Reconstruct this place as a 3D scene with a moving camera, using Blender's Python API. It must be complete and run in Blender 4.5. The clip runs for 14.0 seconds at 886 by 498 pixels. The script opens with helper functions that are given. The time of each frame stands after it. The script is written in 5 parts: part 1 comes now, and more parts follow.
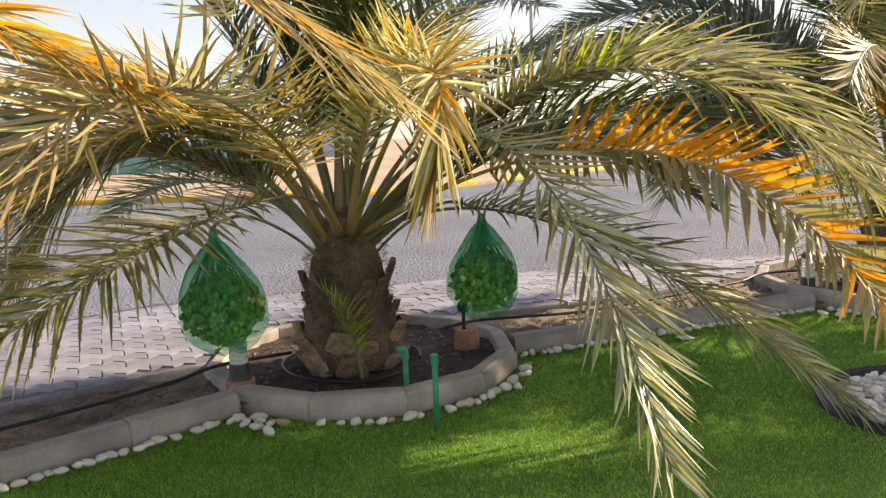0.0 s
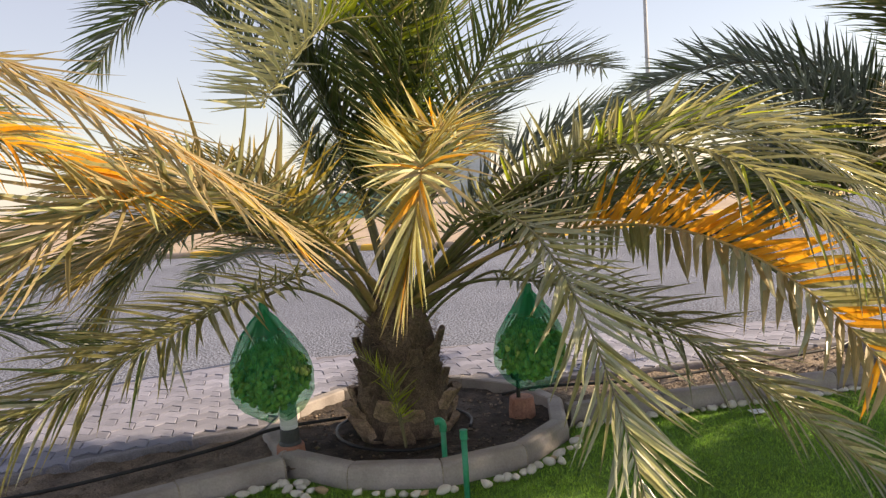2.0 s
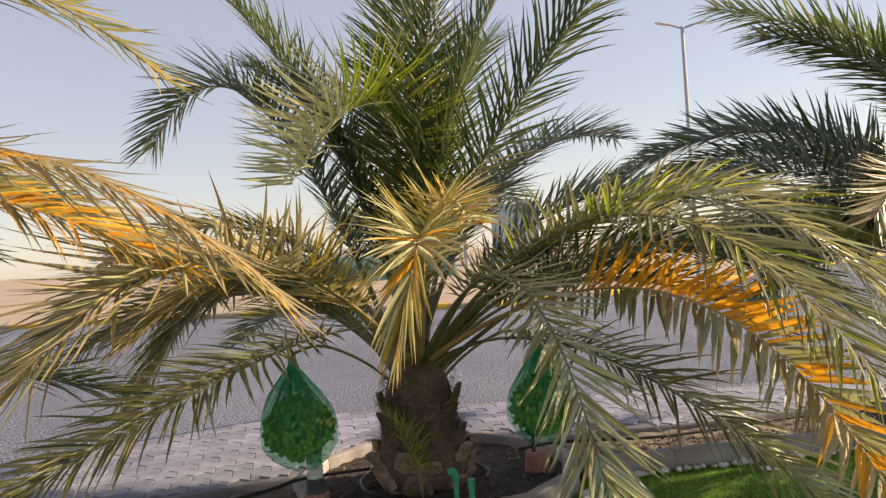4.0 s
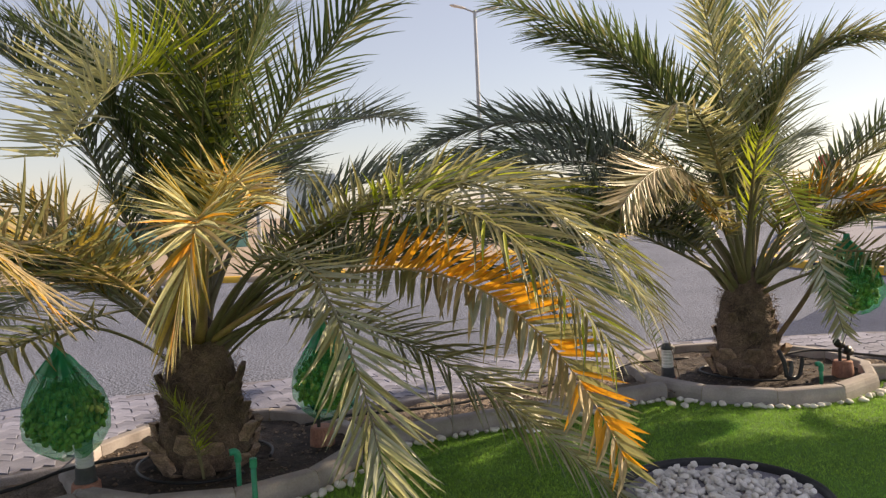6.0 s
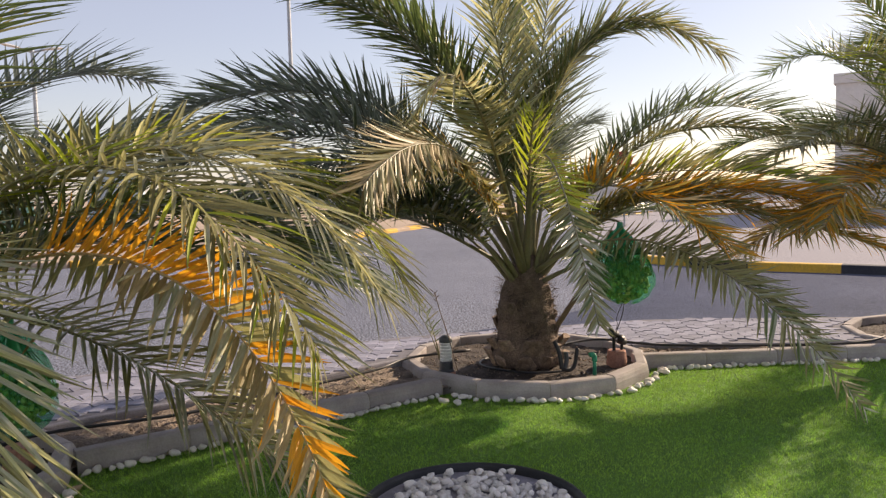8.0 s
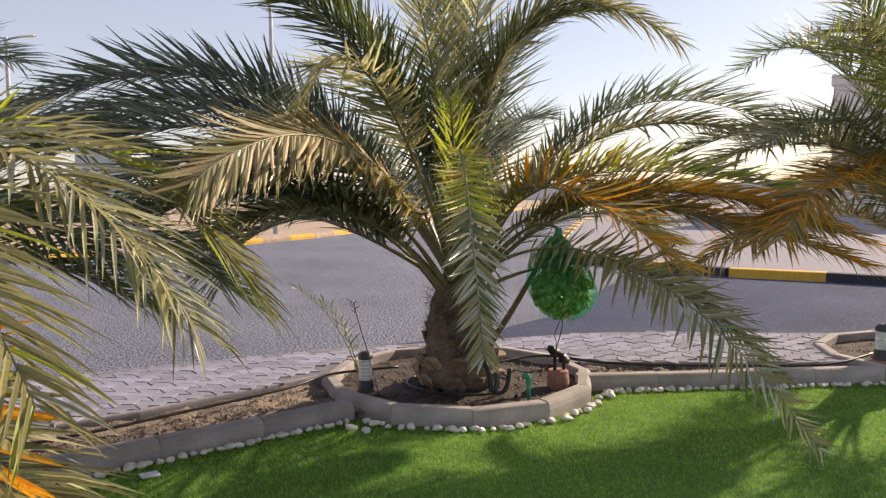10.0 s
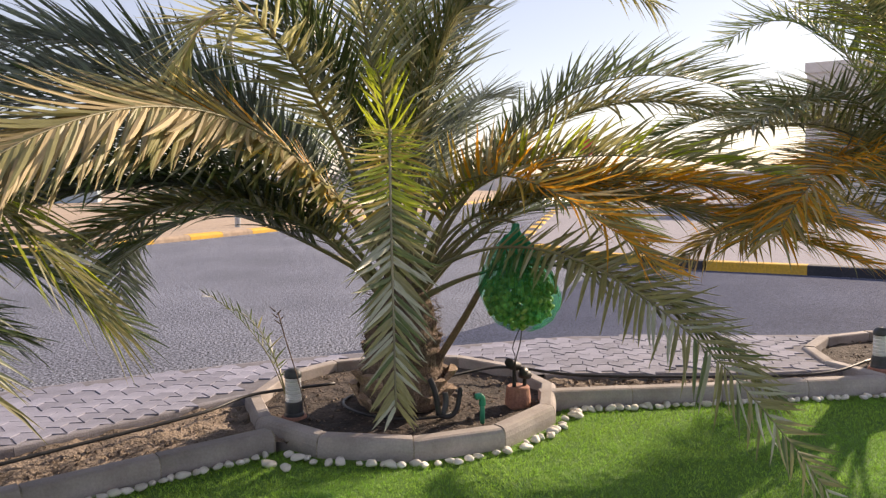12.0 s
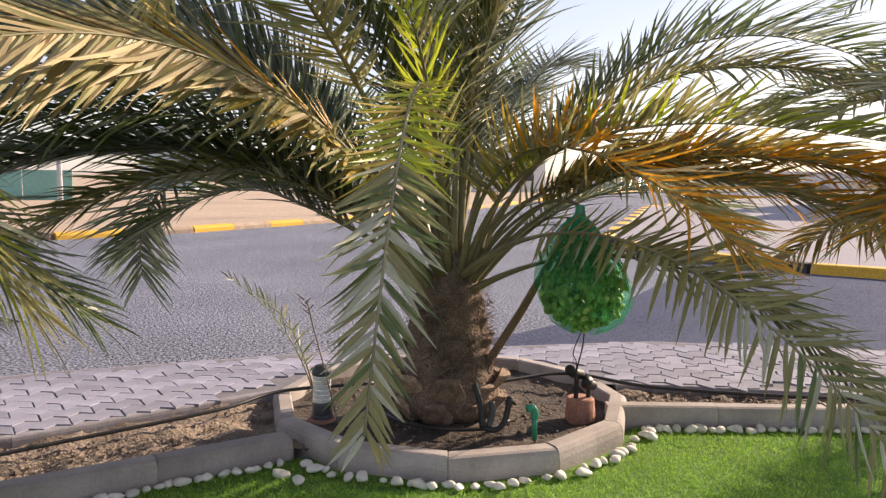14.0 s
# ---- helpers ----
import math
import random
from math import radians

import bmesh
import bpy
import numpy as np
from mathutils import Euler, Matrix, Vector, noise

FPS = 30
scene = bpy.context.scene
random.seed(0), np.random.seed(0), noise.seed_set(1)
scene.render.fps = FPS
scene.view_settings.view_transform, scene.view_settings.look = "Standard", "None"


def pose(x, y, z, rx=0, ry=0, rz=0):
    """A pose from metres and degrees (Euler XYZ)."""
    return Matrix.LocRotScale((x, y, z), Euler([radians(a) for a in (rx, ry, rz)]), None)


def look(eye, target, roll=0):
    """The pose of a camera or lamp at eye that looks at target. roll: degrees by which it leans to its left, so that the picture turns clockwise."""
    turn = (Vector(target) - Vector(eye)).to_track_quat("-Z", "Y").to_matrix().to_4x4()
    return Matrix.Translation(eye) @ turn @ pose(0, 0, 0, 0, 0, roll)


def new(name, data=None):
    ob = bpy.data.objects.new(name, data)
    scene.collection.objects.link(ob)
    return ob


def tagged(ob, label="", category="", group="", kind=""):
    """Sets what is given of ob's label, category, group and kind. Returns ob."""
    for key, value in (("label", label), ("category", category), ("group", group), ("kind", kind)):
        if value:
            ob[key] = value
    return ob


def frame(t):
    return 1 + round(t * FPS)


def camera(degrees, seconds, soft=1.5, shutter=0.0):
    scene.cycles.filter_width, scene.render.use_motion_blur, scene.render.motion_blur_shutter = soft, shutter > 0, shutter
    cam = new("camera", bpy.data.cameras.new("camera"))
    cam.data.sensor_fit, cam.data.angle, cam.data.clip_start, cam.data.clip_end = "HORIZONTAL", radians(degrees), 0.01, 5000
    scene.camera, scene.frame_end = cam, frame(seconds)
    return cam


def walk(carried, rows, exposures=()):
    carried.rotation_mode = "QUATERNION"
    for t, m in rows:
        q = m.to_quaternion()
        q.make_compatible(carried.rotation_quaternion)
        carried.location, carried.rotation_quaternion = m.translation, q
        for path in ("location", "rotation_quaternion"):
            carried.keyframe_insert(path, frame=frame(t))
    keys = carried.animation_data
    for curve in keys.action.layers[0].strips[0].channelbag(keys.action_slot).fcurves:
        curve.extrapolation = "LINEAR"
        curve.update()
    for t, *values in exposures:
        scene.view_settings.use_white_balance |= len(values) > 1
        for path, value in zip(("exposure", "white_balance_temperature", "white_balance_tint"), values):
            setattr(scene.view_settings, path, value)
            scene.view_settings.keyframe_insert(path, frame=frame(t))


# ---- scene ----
cam = camera(60.6, 14.0, soft=1.35)
PATH = [
    (0, (0.013, -0.066, 1.286), (0.012, 1.912, 0.993), -2.3),
    (0.5, (0.251, -0.095, 1.301), (0.09, 1.879, 1.028), -2.3),
    (1, (0.38, -0.107, 1.324), (0.096, 1.856, 1.068), -2.0),
    (1.5, (0.392, -0.038, 1.333), (0.094, 1.926, 1.105), -2.5),
    (2, (0.457, -0.056, 1.407), (0.124, 1.909, 1.244), -3.6),
    (2.5, (0.584, -0.198, 1.431), (0.148, 1.752, 1.341), -4.3),
    (2.7, (0.596, -0.227, 1.446), (0.124, 1.715, 1.374), -4.2),
    (5, (0.768, -0.408, 1.414), (0.386, 1.555, 1.434), -3.8),
    (5.5, (0.753, -0.431, 1.415), (0.602, 1.563, 1.385), -3.5),
    (6, (0.77, -0.408, 1.472), (0.841, 1.588, 1.369), -2.7),
    (6.5, (0.896, -0.318, 1.434), (1.158, 1.661, 1.305), -2.0),
    (7, (1.043, -0.206, 1.427), (1.4, 1.757, 1.289), -0.9),
    (7.5, (1.17, -0.106, 1.409), (1.584, 1.846, 1.265), -0.5),
    (8, (1.257, 0.071, 1.403), (1.775, 1.998, 1.254), -1.3),
    (8.5, (1.443, 0.192, 1.423), (1.986, 2.111, 1.274), -1.8),
    (9, (1.573, 0.317, 1.442), (2.123, 2.234, 1.282), -1.1),
    (9.2, (1.649, 0.343, 1.418), (2.193, 2.261, 1.259), -0.9),
    (11.3, (2.204, 0.937, 1.41), (2.699, 2.868, 1.246), -0.3),
    (11.5, (2.238, 1.006, 1.395), (2.746, 2.932, 1.218), -0.2),
    (12, (2.306, 1.144, 1.403), (2.884, 3.05, 1.221), -0.7),
    (12.5, (2.383, 1.262, 1.38), (3.028, 3.148, 1.227), -1.4),
    (13, (2.537, 1.433, 1.344), (3.082, 3.351, 1.188), -0.9),
    (13.5, (2.629, 1.541, 1.327), (3.06, 3.487, 1.155), 0.3),
    (14, (2.645, 1.657, 1.298), (2.997, 3.616, 1.104), 0.4),
]
walk(cam, [(t, look(eye, target, roll)) for t, eye, target, roll in PATH], exposures=[(0.0, 1.14, 8250, 12), (2.5, 0.86, 7950, 14), (5.0, 0.64, 7900, 14), (8.0, 0.63, 7600, 17), (11.5, 0.73, 7500, 18), (14.0, 0.92, 7500, 19)])

# ---- world and sun ----
SUN_AZ, SUN_EL = 25.0, 24.0
world = bpy.data.worlds.new("world")
scene.world = world
world.use_nodes = True
wn = world.node_tree.nodes
sky = wn.new("ShaderNodeTexSky")
sky.sky_type = "NISHITA"
sky.sun_disc = False
sky.sun_elevation = radians(SUN_EL)
sky.sun_rotation = radians(90 - SUN_AZ)
sky.dust_density = 0.35
sky.air_density = 1.0
sky.ozone_density = 1.3
wn["Background"].inputs["Strength"].default_value = 0.115
haze = wn.new("ShaderNodeMixRGB")
haze.inputs["Fac"].default_value = 0.5
haze.inputs["Color2"].default_value = (3.05, 3.25, 4.5, 1)
world.node_tree.links.new(sky.outputs["Color"], haze.inputs["Color1"])
world.node_tree.links.new(haze.outputs["Color"], wn["Background"].inputs["Color"])
sun = new("sun", bpy.data.lights.new("sun", "SUN"))
sun.data.energy = 4.7
sun.data.angle = radians(0.6)
sun.data.color = (1.0, 0.885, 0.72)
sun_way = Vector((math.cos(radians(SUN_AZ)) * math.cos(radians(SUN_EL)), math.sin(radians(SUN_AZ)) * math.cos(radians(SUN_EL)), math.sin(radians(SUN_EL))))
sun.matrix_world = look(sun_way * 40, (0, 0, 0))


# ---- materials ----
def material(name, colour, second=None, scale=8.0, rough=0.8, bump=0.0, bump_scale=40.0, fine=60.0, fine_amount=0.25, metal=0.0,
             vary=0.0, island=0.0, through_light=0.0, detail=6.0, spec=0.5):
    """Two scales of noise between two colours, with fine grain, relief and a change from piece to piece."""
    m = bpy.data.materials.new(name)
    m.use_nodes = True
    n, l = m.node_tree.nodes, m.node_tree.links
    b = n["Principled BSDF"]
    b.inputs["Roughness"].default_value = rough
    b.inputs["Metallic"].default_value = metal
    b.inputs["Specular IOR Level"].default_value = spec
    co = n.new("ShaderNodeTexCoord").outputs["Object"]
    big = n.new("ShaderNodeTexNoise")
    big.inputs["Scale"].default_value, big.inputs["Detail"].default_value = scale, detail
    l.new(co, big.inputs["Vector"])
    ramp = n.new("ShaderNodeValToRGB")
    second = second or tuple(c * 0.72 for c in colour)
    ramp.color_ramp.elements[0].position, ramp.color_ramp.elements[1].position = 0.32, 0.68
    ramp.color_ramp.elements[0].color = (*second, 1)
    ramp.color_ramp.elements[1].color = (*colour, 1)
    l.new(big.outputs["Fac"], ramp.inputs["Fac"])
    small = n.new("ShaderNodeTexNoise")
    small.inputs["Scale"].default_value, small.inputs["Detail"].default_value = fine, 3.0
    l.new(co, small.inputs["Vector"])
    value = n.new("ShaderNodeMapRange")
    value.inputs["From Min"].default_value, value.inputs["From Max"].default_value = 0.3, 0.7
    value.inputs["To Min"].default_value, value.inputs["To Max"].default_value = 1 - fine_amount, 1 + fine_amount
    l.new(small.outputs["Fac"], value.inputs["Value"])
    out = value.outputs["Result"]
    for amount, node, socket in ((vary, "ShaderNodeObjectInfo", "Random"), (island, "ShaderNodeNewGeometry", "Random Per Island")):
        if amount:
            r = n.new("ShaderNodeMapRange")
            r.inputs["To Min"].default_value, r.inputs["To Max"].default_value = 1 - amount, 1 + amount
            l.new(n.new(node).outputs[socket], r.inputs["Value"])
            mul = n.new("ShaderNodeMath")
            mul.operation = "MULTIPLY"
            l.new(out, mul.inputs[0])
            l.new(r.outputs["Result"], mul.inputs[1])
            out = mul.outputs[0]
    hsv = n.new("ShaderNodeHueSaturation")
    l.new(ramp.outputs["Color"], hsv.inputs["Color"])
    l.new(out, hsv.inputs["Value"])
    l.new(hsv.outputs["Color"], b.inputs["Base Color"])
    if bump:
        rel = n.new("ShaderNodeTexNoise")
        rel.inputs["Scale"].default_value, rel.inputs["Detail"].default_value = bump_scale, 5.0
        l.new(co, rel.inputs["Vector"])
        bp = n.new("ShaderNodeBump")
        bp.inputs["Strength"].default_value, bp.inputs["Distance"].default_value = bump, 0.02
        l.new(rel.outputs["Fac"], bp.inputs["Height"])
        l.new(bp.outputs["Normal"], b.inputs["Normal"])
    if through_light:
        t = n.new("ShaderNodeBsdfTranslucent")
        l.new(hsv.outputs["Color"], t.inputs["Color"])
        mix = n.new("ShaderNodeMixShader")
        mix.inputs["Fac"].default_value = through_light
        l.new(b.outputs[0], mix.inputs[1])
        l.new(t.outputs[0], mix.inputs[2])
        l.new(mix.outputs[0], n["Material Output"].inputs["Surface"])
    return m


def leaf(name, colour, second, rough=0.5, through_light=0.44):
    return material(name, colour, second, scale=5.0, rough=rough, fine=90, fine_amount=0.12, island=0.3, vary=0.12, through_light=through_light)


LEAF = [
    leaf("leaf_green", (0.15, 0.20, 0.068), (0.095, 0.135, 0.045), 0.36),
    leaf("leaf_olive", (0.36, 0.335, 0.15), (0.25, 0.235, 0.10), 0.38),
    leaf("leaf_blue_green", (0.25, 0.29, 0.23), (0.18, 0.215, 0.165), 0.33, 0.42),
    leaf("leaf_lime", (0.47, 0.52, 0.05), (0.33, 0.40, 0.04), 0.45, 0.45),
    leaf("leaf_gold", (0.56, 0.40, 0.08), (0.42, 0.30, 0.06), 0.5, 0.35),
    leaf("leaf_orange", (0.84, 0.40, 0.03), (0.70, 0.31, 0.025), 0.55, 0.4),
    leaf("leaf_tan", (0.53, 0.41, 0.215), (0.37, 0.28, 0.14), 0.6, 0.25),
    # silver tone also paints in sky glints on glossy leaflets
    leaf("leaf_silver", (0.42, 0.42, 0.30), (0.30, 0.31, 0.19), 0.32, 0.2),
    # also stands in for direct sun on the pale and cream fronds
    leaf("leaf_pale", (0.66, 0.63, 0.34), (0.48, 0.46, 0.22), 0.45, 0.45),
    leaf("leaf_brown", (0.32, 0.25, 0.11), (0.22, 0.17, 0.075), 0.6, 0.3),
]
GREEN, OLIVE, BLUE, LIME, GOLD, ORANGE, TAN, SILVER, PALE, BROWN = range(10)
M_RACHIS = material("frond_stalk", (0.25, 0.225, 0.12), (0.155, 0.14, 0.075), scale=4, rough=0.5, fine=80, fine_amount=0.15, vary=0.15)
M_RACHIS_DRY = material("frond_stalk_dry", (0.52, 0.36, 0.15), (0.36, 0.23, 0.09), scale=4, rough=0.6, fine=80, fine_amount=0.15, vary=0.15)
M_TRUNK = material("palm_fibre", (0.25, 0.175, 0.13), (0.075, 0.052, 0.042), scale=9, rough=0.95, bump=1.0, bump_scale=60, fine=120, fine_amount=0.5)
M_BOOT_DARK = material("old_leaf_base", (0.27, 0.19, 0.14), (0.09, 0.062, 0.048), scale=14, rough=0.95, bump=0.8, bump_scale=70, fine=110, fine_amount=0.4, vary=0.35)
M_BOOT = material("leaf_base_bark", (0.43, 0.31, 0.225), (0.17, 0.115, 0.08), scale=14, rough=0.9, bump=0.6, bump_scale=70, fine=110, fine_amount=0.35, vary=0.35)
M_FIBRE = material("fibre_strand", (0.25, 0.18, 0.13), (0.11, 0.076, 0.056), scale=14, rough=0.95, island=0.5)
M_KERB = material("kerb_concrete", (0.455, 0.41, 0.392), (0.295, 0.26, 0.245), scale=5, rough=0.9, bump=0.15, bump_scale=70, fine=90, fine_amount=0.09, vary=0.12, detail=10)
M_MORTAR = material("mortar", (0.40, 0.35, 0.29), (0.28, 0.24, 0.2), scale=20, rough=0.95, bump=0.5, bump_scale=80, fine=150)
M_SOIL = material("dry_soil", (0.31, 0.245, 0.195), (0.12, 0.094, 0.078), scale=7, rough=1.0, bump=1.0, bump_scale=45, fine=130, fine_amount=0.4, detail=10)
M_WET = material("damp_soil", (0.10, 0.076, 0.062), (0.036, 0.028, 0.024), scale=9, rough=0.95, bump=1.0, bump_scale=40, fine=130, fine_amount=0.4, detail=10)
M_PAVER = material("paver_concrete", (0.295, 0.30, 0.385), (0.222, 0.228, 0.295), scale=6, rough=0.9, bump=0.25, bump_scale=120, fine=170, fine_amount=0.14, vary=0.2, island=0.2)
M_GAP = material("dark_joint", (0.195, 0.19, 0.22), (0.14, 0.137, 0.16), scale=20, rough=1.0, fine=160)
M_JOINT = material("joint_sand", (0.29, 0.28, 0.315), (0.22, 0.212, 0.24), scale=20, rough=1.0, fine=160)
M_ROAD = material("asphalt", (0.205, 0.223, 0.275), (0.15, 0.164, 0.207), scale=0.5, spec=0.2, rough=0.95, bump=1.0, bump_scale=55, fine=46, fine_amount=1.3, detail=8)
M_ROAD_SIDE = material("smooth_asphalt", (0.078, 0.094, 0.15), (0.058, 0.071, 0.118), scale=0.8, rough=0.95, bump=0.5, bump_scale=90, fine=75, fine_amount=0.6, detail=8, spec=0.1)
M_SAND = material("desert_sand", (0.45, 0.345, 0.255), (0.37, 0.28, 0.205), scale=0.25, rough=1.0, bump=0.4, bump_scale=6, fine=8, fine_amount=0.15)
M_TURF = material("turf_backing", (0.13, 0.27, 0.045), (0.09, 0.20, 0.032), scale=2.5, rough=0.9, bump=0.8, bump_scale=160, fine=190, fine_amount=0.5)
M_BLADE = material("turf_blade", (0.34, 0.57, 0.085), (0.21, 0.43, 0.06), scale=1.6, rough=0.6, fine=25, fine_amount=0.2, island=0.35, through_light=0.4)
M_STONE = material("white_stone", (0.82, 0.79, 0.74), (0.70, 0.66, 0.60), scale=16, rough=0.75, bump=0.2, bump_scale=60, fine=70, fine_amount=0.1, vary=0.14)
M_STONE_TAN = material("tan_stone", (0.60, 0.44, 0.28), (0.5, 0.36, 0.24), scale=16, rough=0.75, bump=0.2, bump_scale=60, fine=70, vary=0.14)
M_BLACK = material("black_plastic", (0.022, 0.023, 0.026), (0.014, 0.015, 0.017), scale=10, rough=0.5, fine=60, fine_amount=0.2, bump=0.1)
M_GREY = material("grey_plastic", (0.075, 0.082, 0.09), (0.055, 0.06, 0.066), scale=10, rough=0.5, fine=60, fine_amount=0.15)
M_TERRA = material("terracotta_paint", (0.47, 0.235, 0.175), (0.37, 0.18, 0.13), scale=14, rough=0.85, bump=0.3, bump_scale=70, fine=90, fine_amount=0.2)
M_PIPE = material("green_pipe", (0.02, 0.33, 0.20), (0.015, 0.27, 0.16), scale=12, rough=0.4, fine=70, fine_amount=0.1)
M_DATE = material("unripe_date", (0.40, 0.48, 0.13), (0.29, 0.37, 0.09), scale=20, rough=0.4, fine=50, fine_amount=0.1, island=0.35)
M_STRAND = material("date_strand", (0.20, 0.28, 0.07), (0.14, 0.2, 0.05), scale=10, rough=0.5)
M_WOOD = material("weathered_wood", (0.26, 0.175, 0.11), (0.16, 0.105, 0.07), scale=10, rough=0.9, bump=0.5, bump_scale=50, fine=90)
M_YELLOW = material("yellow_kerb_paint", (0.72, 0.42, 0.045), (0.6, 0.36, 0.06), scale=3, rough=0.8, fine=40, fine_amount=0.15)
M_BLACKP = material("black_kerb_paint", (0.03, 0.032, 0.045), (0.05, 0.05, 0.06), scale=3, rough=0.8, fine=40)
M_WALL = material("rendered_wall", (0.80, 0.74, 0.68), (0.74, 0.68, 0.62), scale=0.7, rough=0.95, fine=6, fine_amount=0.06)
M_WHITE = material("white_render", (0.74, 0.72, 0.7), (0.66, 0.64, 0.62), scale=0.7, rough=0.95, fine=6, fine_amount=0.06)
M_BLUISH = material("blue_grey_render", (0.42, 0.52, 0.58), (0.37, 0.46, 0.52), scale=0.7, rough=0.9, fine=6, fine_amount=0.06)
M_TEAL = material("green_hoarding", (0.20, 0.42, 0.36), (0.16, 0.35, 0.3), scale=0.7, rough=0.9, fine=6, fine_amount=0.08)
M_GLASS_DARK = material("dark_window", (0.05, 0.065, 0.08), (0.04, 0.05, 0.06), scale=1, rough=0.15)
M_STEEL = material("galvanised_steel", (0.42, 0.44, 0.46), (0.36, 0.38, 0.4), scale=5, rough=0.5, metal=0.6, fine=30, fine_amount=0.1)
M_RED = material("red_sign", (0.62, 0.06, 0.05), (0.55, 0.05, 0.045), scale=3, rough=0.5, fine=20, fine_amount=0.05)
M_CARD = material("white_card", (0.75, 0.78, 0.82), (0.7, 0.73, 0.77), scale=20, rough=0.6)

M_NET = bpy.data.materials.new("green_net")
M_NET.use_nodes = True
_n, _l = M_NET.node_tree.nodes, M_NET.node_tree.links
_b = _n["Principled BSDF"]
_b.inputs["Base Color"].default_value = (0.015, 0.45, 0.235, 1)
_b.inputs["Roughness"].default_value = 0.8
_b.inputs["Specular IOR Level"].default_value = 0.1
_tr = _n.new("ShaderNodeBsdfTranslucent")
_tr.inputs["Color"].default_value = (0.02, 0.60, 0.32, 1)
_m1 = _n.new("ShaderNodeMixShader")
_m1.inputs["Fac"].default_value = 0.45
_l.new(_b.outputs[0], _m1.inputs[1])
_l.new(_tr.outputs[0], _m1.inputs[2])
_clear = _n.new("ShaderNodeBsdfTransparent")
_clear.inputs["Color"].default_value = (0.80, 0.98, 0.88, 1)
_wave = _n.new("ShaderNodeTexNoise")
_wave.inputs["Scale"].default_value = 9.0
_wave.inputs["Detail"].default_value = 4.0
_l.new(_n.new("ShaderNodeTexCoord").outputs["Object"], _wave.inputs["Vector"])
_mr = _n.new("ShaderNodeMapRange")
_mr.inputs["From Min"].default_value, _mr.inputs["From Max"].default_value = 0.3, 0.7
_mr.inputs["To Min"].default_value, _mr.inputs["To Max"].default_value = 0.60, 0.85
_l.new(_wave.outputs["Fac"], _mr.inputs["Value"])
# the mesh is gathered towards the tie and so lies closer there
_xyz = _n.new("ShaderNodeSeparateXYZ")
_l.new(_n.new("ShaderNodeTexCoord").outputs["Object"], _xyz.inputs[0])
_gather = _n.new("ShaderNodeMapRange")
_gather.inputs["From Min"].default_value, _gather.inputs["From Max"].default_value = -0.26, -0.02
_gather.inputs["To Min"].default_value, _gather.inputs["To Max"].default_value = 1.0, 0.45
_l.new(_xyz.outputs["Z"], _gather.inputs["Value"])
_open = _n.new("ShaderNodeMath")
_open.operation = "MULTIPLY"
_l.new(_mr.outputs["Result"], _open.inputs[0])
_l.new(_gather.outputs["Result"], _open.inputs[1])
_m2 = _n.new("ShaderNodeMixShader")
_l.new(_open.outputs[0], _m2.inputs["Fac"])
_l.new(_m1.outputs[0], _m2.inputs[1])
_l.new(_clear.outputs[0], _m2.inputs[2])
_l.new(_m2.outputs[0], _n["Material Output"].inputs["Surface"])

M_LENS = bpy.data.materials.new("clear_lens")
M_LENS.use_nodes = True
_b = M_LENS.node_tree.nodes["Principled BSDF"]
_b.inputs["Base Color"].default_value = (0.9, 0.92, 0.92, 1)
_b.inputs["Roughness"].default_value = 0.15
_b.inputs["Transmission Weight"].default_value = 0.25
_b.inputs["IOR"].default_value = 1.45


# ---- mesh helpers ----
def mesh_of(name, verts, faces, mats, slots=None, smooth=False):
    me = bpy.data.meshes.new(name)
    me.from_pydata([tuple(v) for v in verts], [], faces)
    for m in mats if isinstance(mats, (list, tuple)) else [mats]:
        me.materials.append(m)
    if slots is not None:
        me.polygons.foreach_set("material_index", slots)
    if smooth:
        me.polygons.foreach_set("use_smooth", [True] * len(me.polygons))
    me.update()
    return me


def put(name, data, parent=None, label="", place=None):
    ob = new(name, data)
    if place is not None:
        ob.matrix_basis = place
    if parent:
        ob.parent = parent
    if label:
        ob["label"] = label
    return ob


def empty(name, x, y, z=0.0, turn=0.0):
    ob = new(name)
    ob.empty_display_size = 0.1
    ob.matrix_basis = pose(x, y, z, 0, 0, turn)
    return ob


def tube(points, radii, sides=8, flat=1.0, cap=True):
    """Vertices and faces of a tube along points."""
    pts = [Vector(p) for p in points]
    verts, faces = [], []
    side = None
    for i, p in enumerate(pts):
        way = (pts[min(i + 1, len(pts) - 1)] - pts[max(i - 1, 0)]).normalized()
        if side is None:
            side = way.cross(Vector((0, 0, 1)))
            if side.length < 0.05:
                side = way.cross(Vector((1, 0, 0)))
        side = (side - way * side.dot(way)).normalized()
        up = side.cross(way)
        r = radii[i] if isinstance(radii, (list, tuple)) else radii
        for k in range(sides):
            a = 2 * math.pi * k / sides
            verts.append(p + side * (r * math.cos(a)) + up * (r * flat * math.sin(a)))
    for i in range(len(pts) - 1):
        for k in range(sides):
            a, b = i * sides + k, i * sides + (k + 1) % sides
            faces.append((a, b, b + sides, a + sides))
    if cap:
        faces.append(tuple(range(sides - 1, -1, -1)))
        faces.append(tuple(range(len(verts) - sides, len(verts))))
    return verts, faces


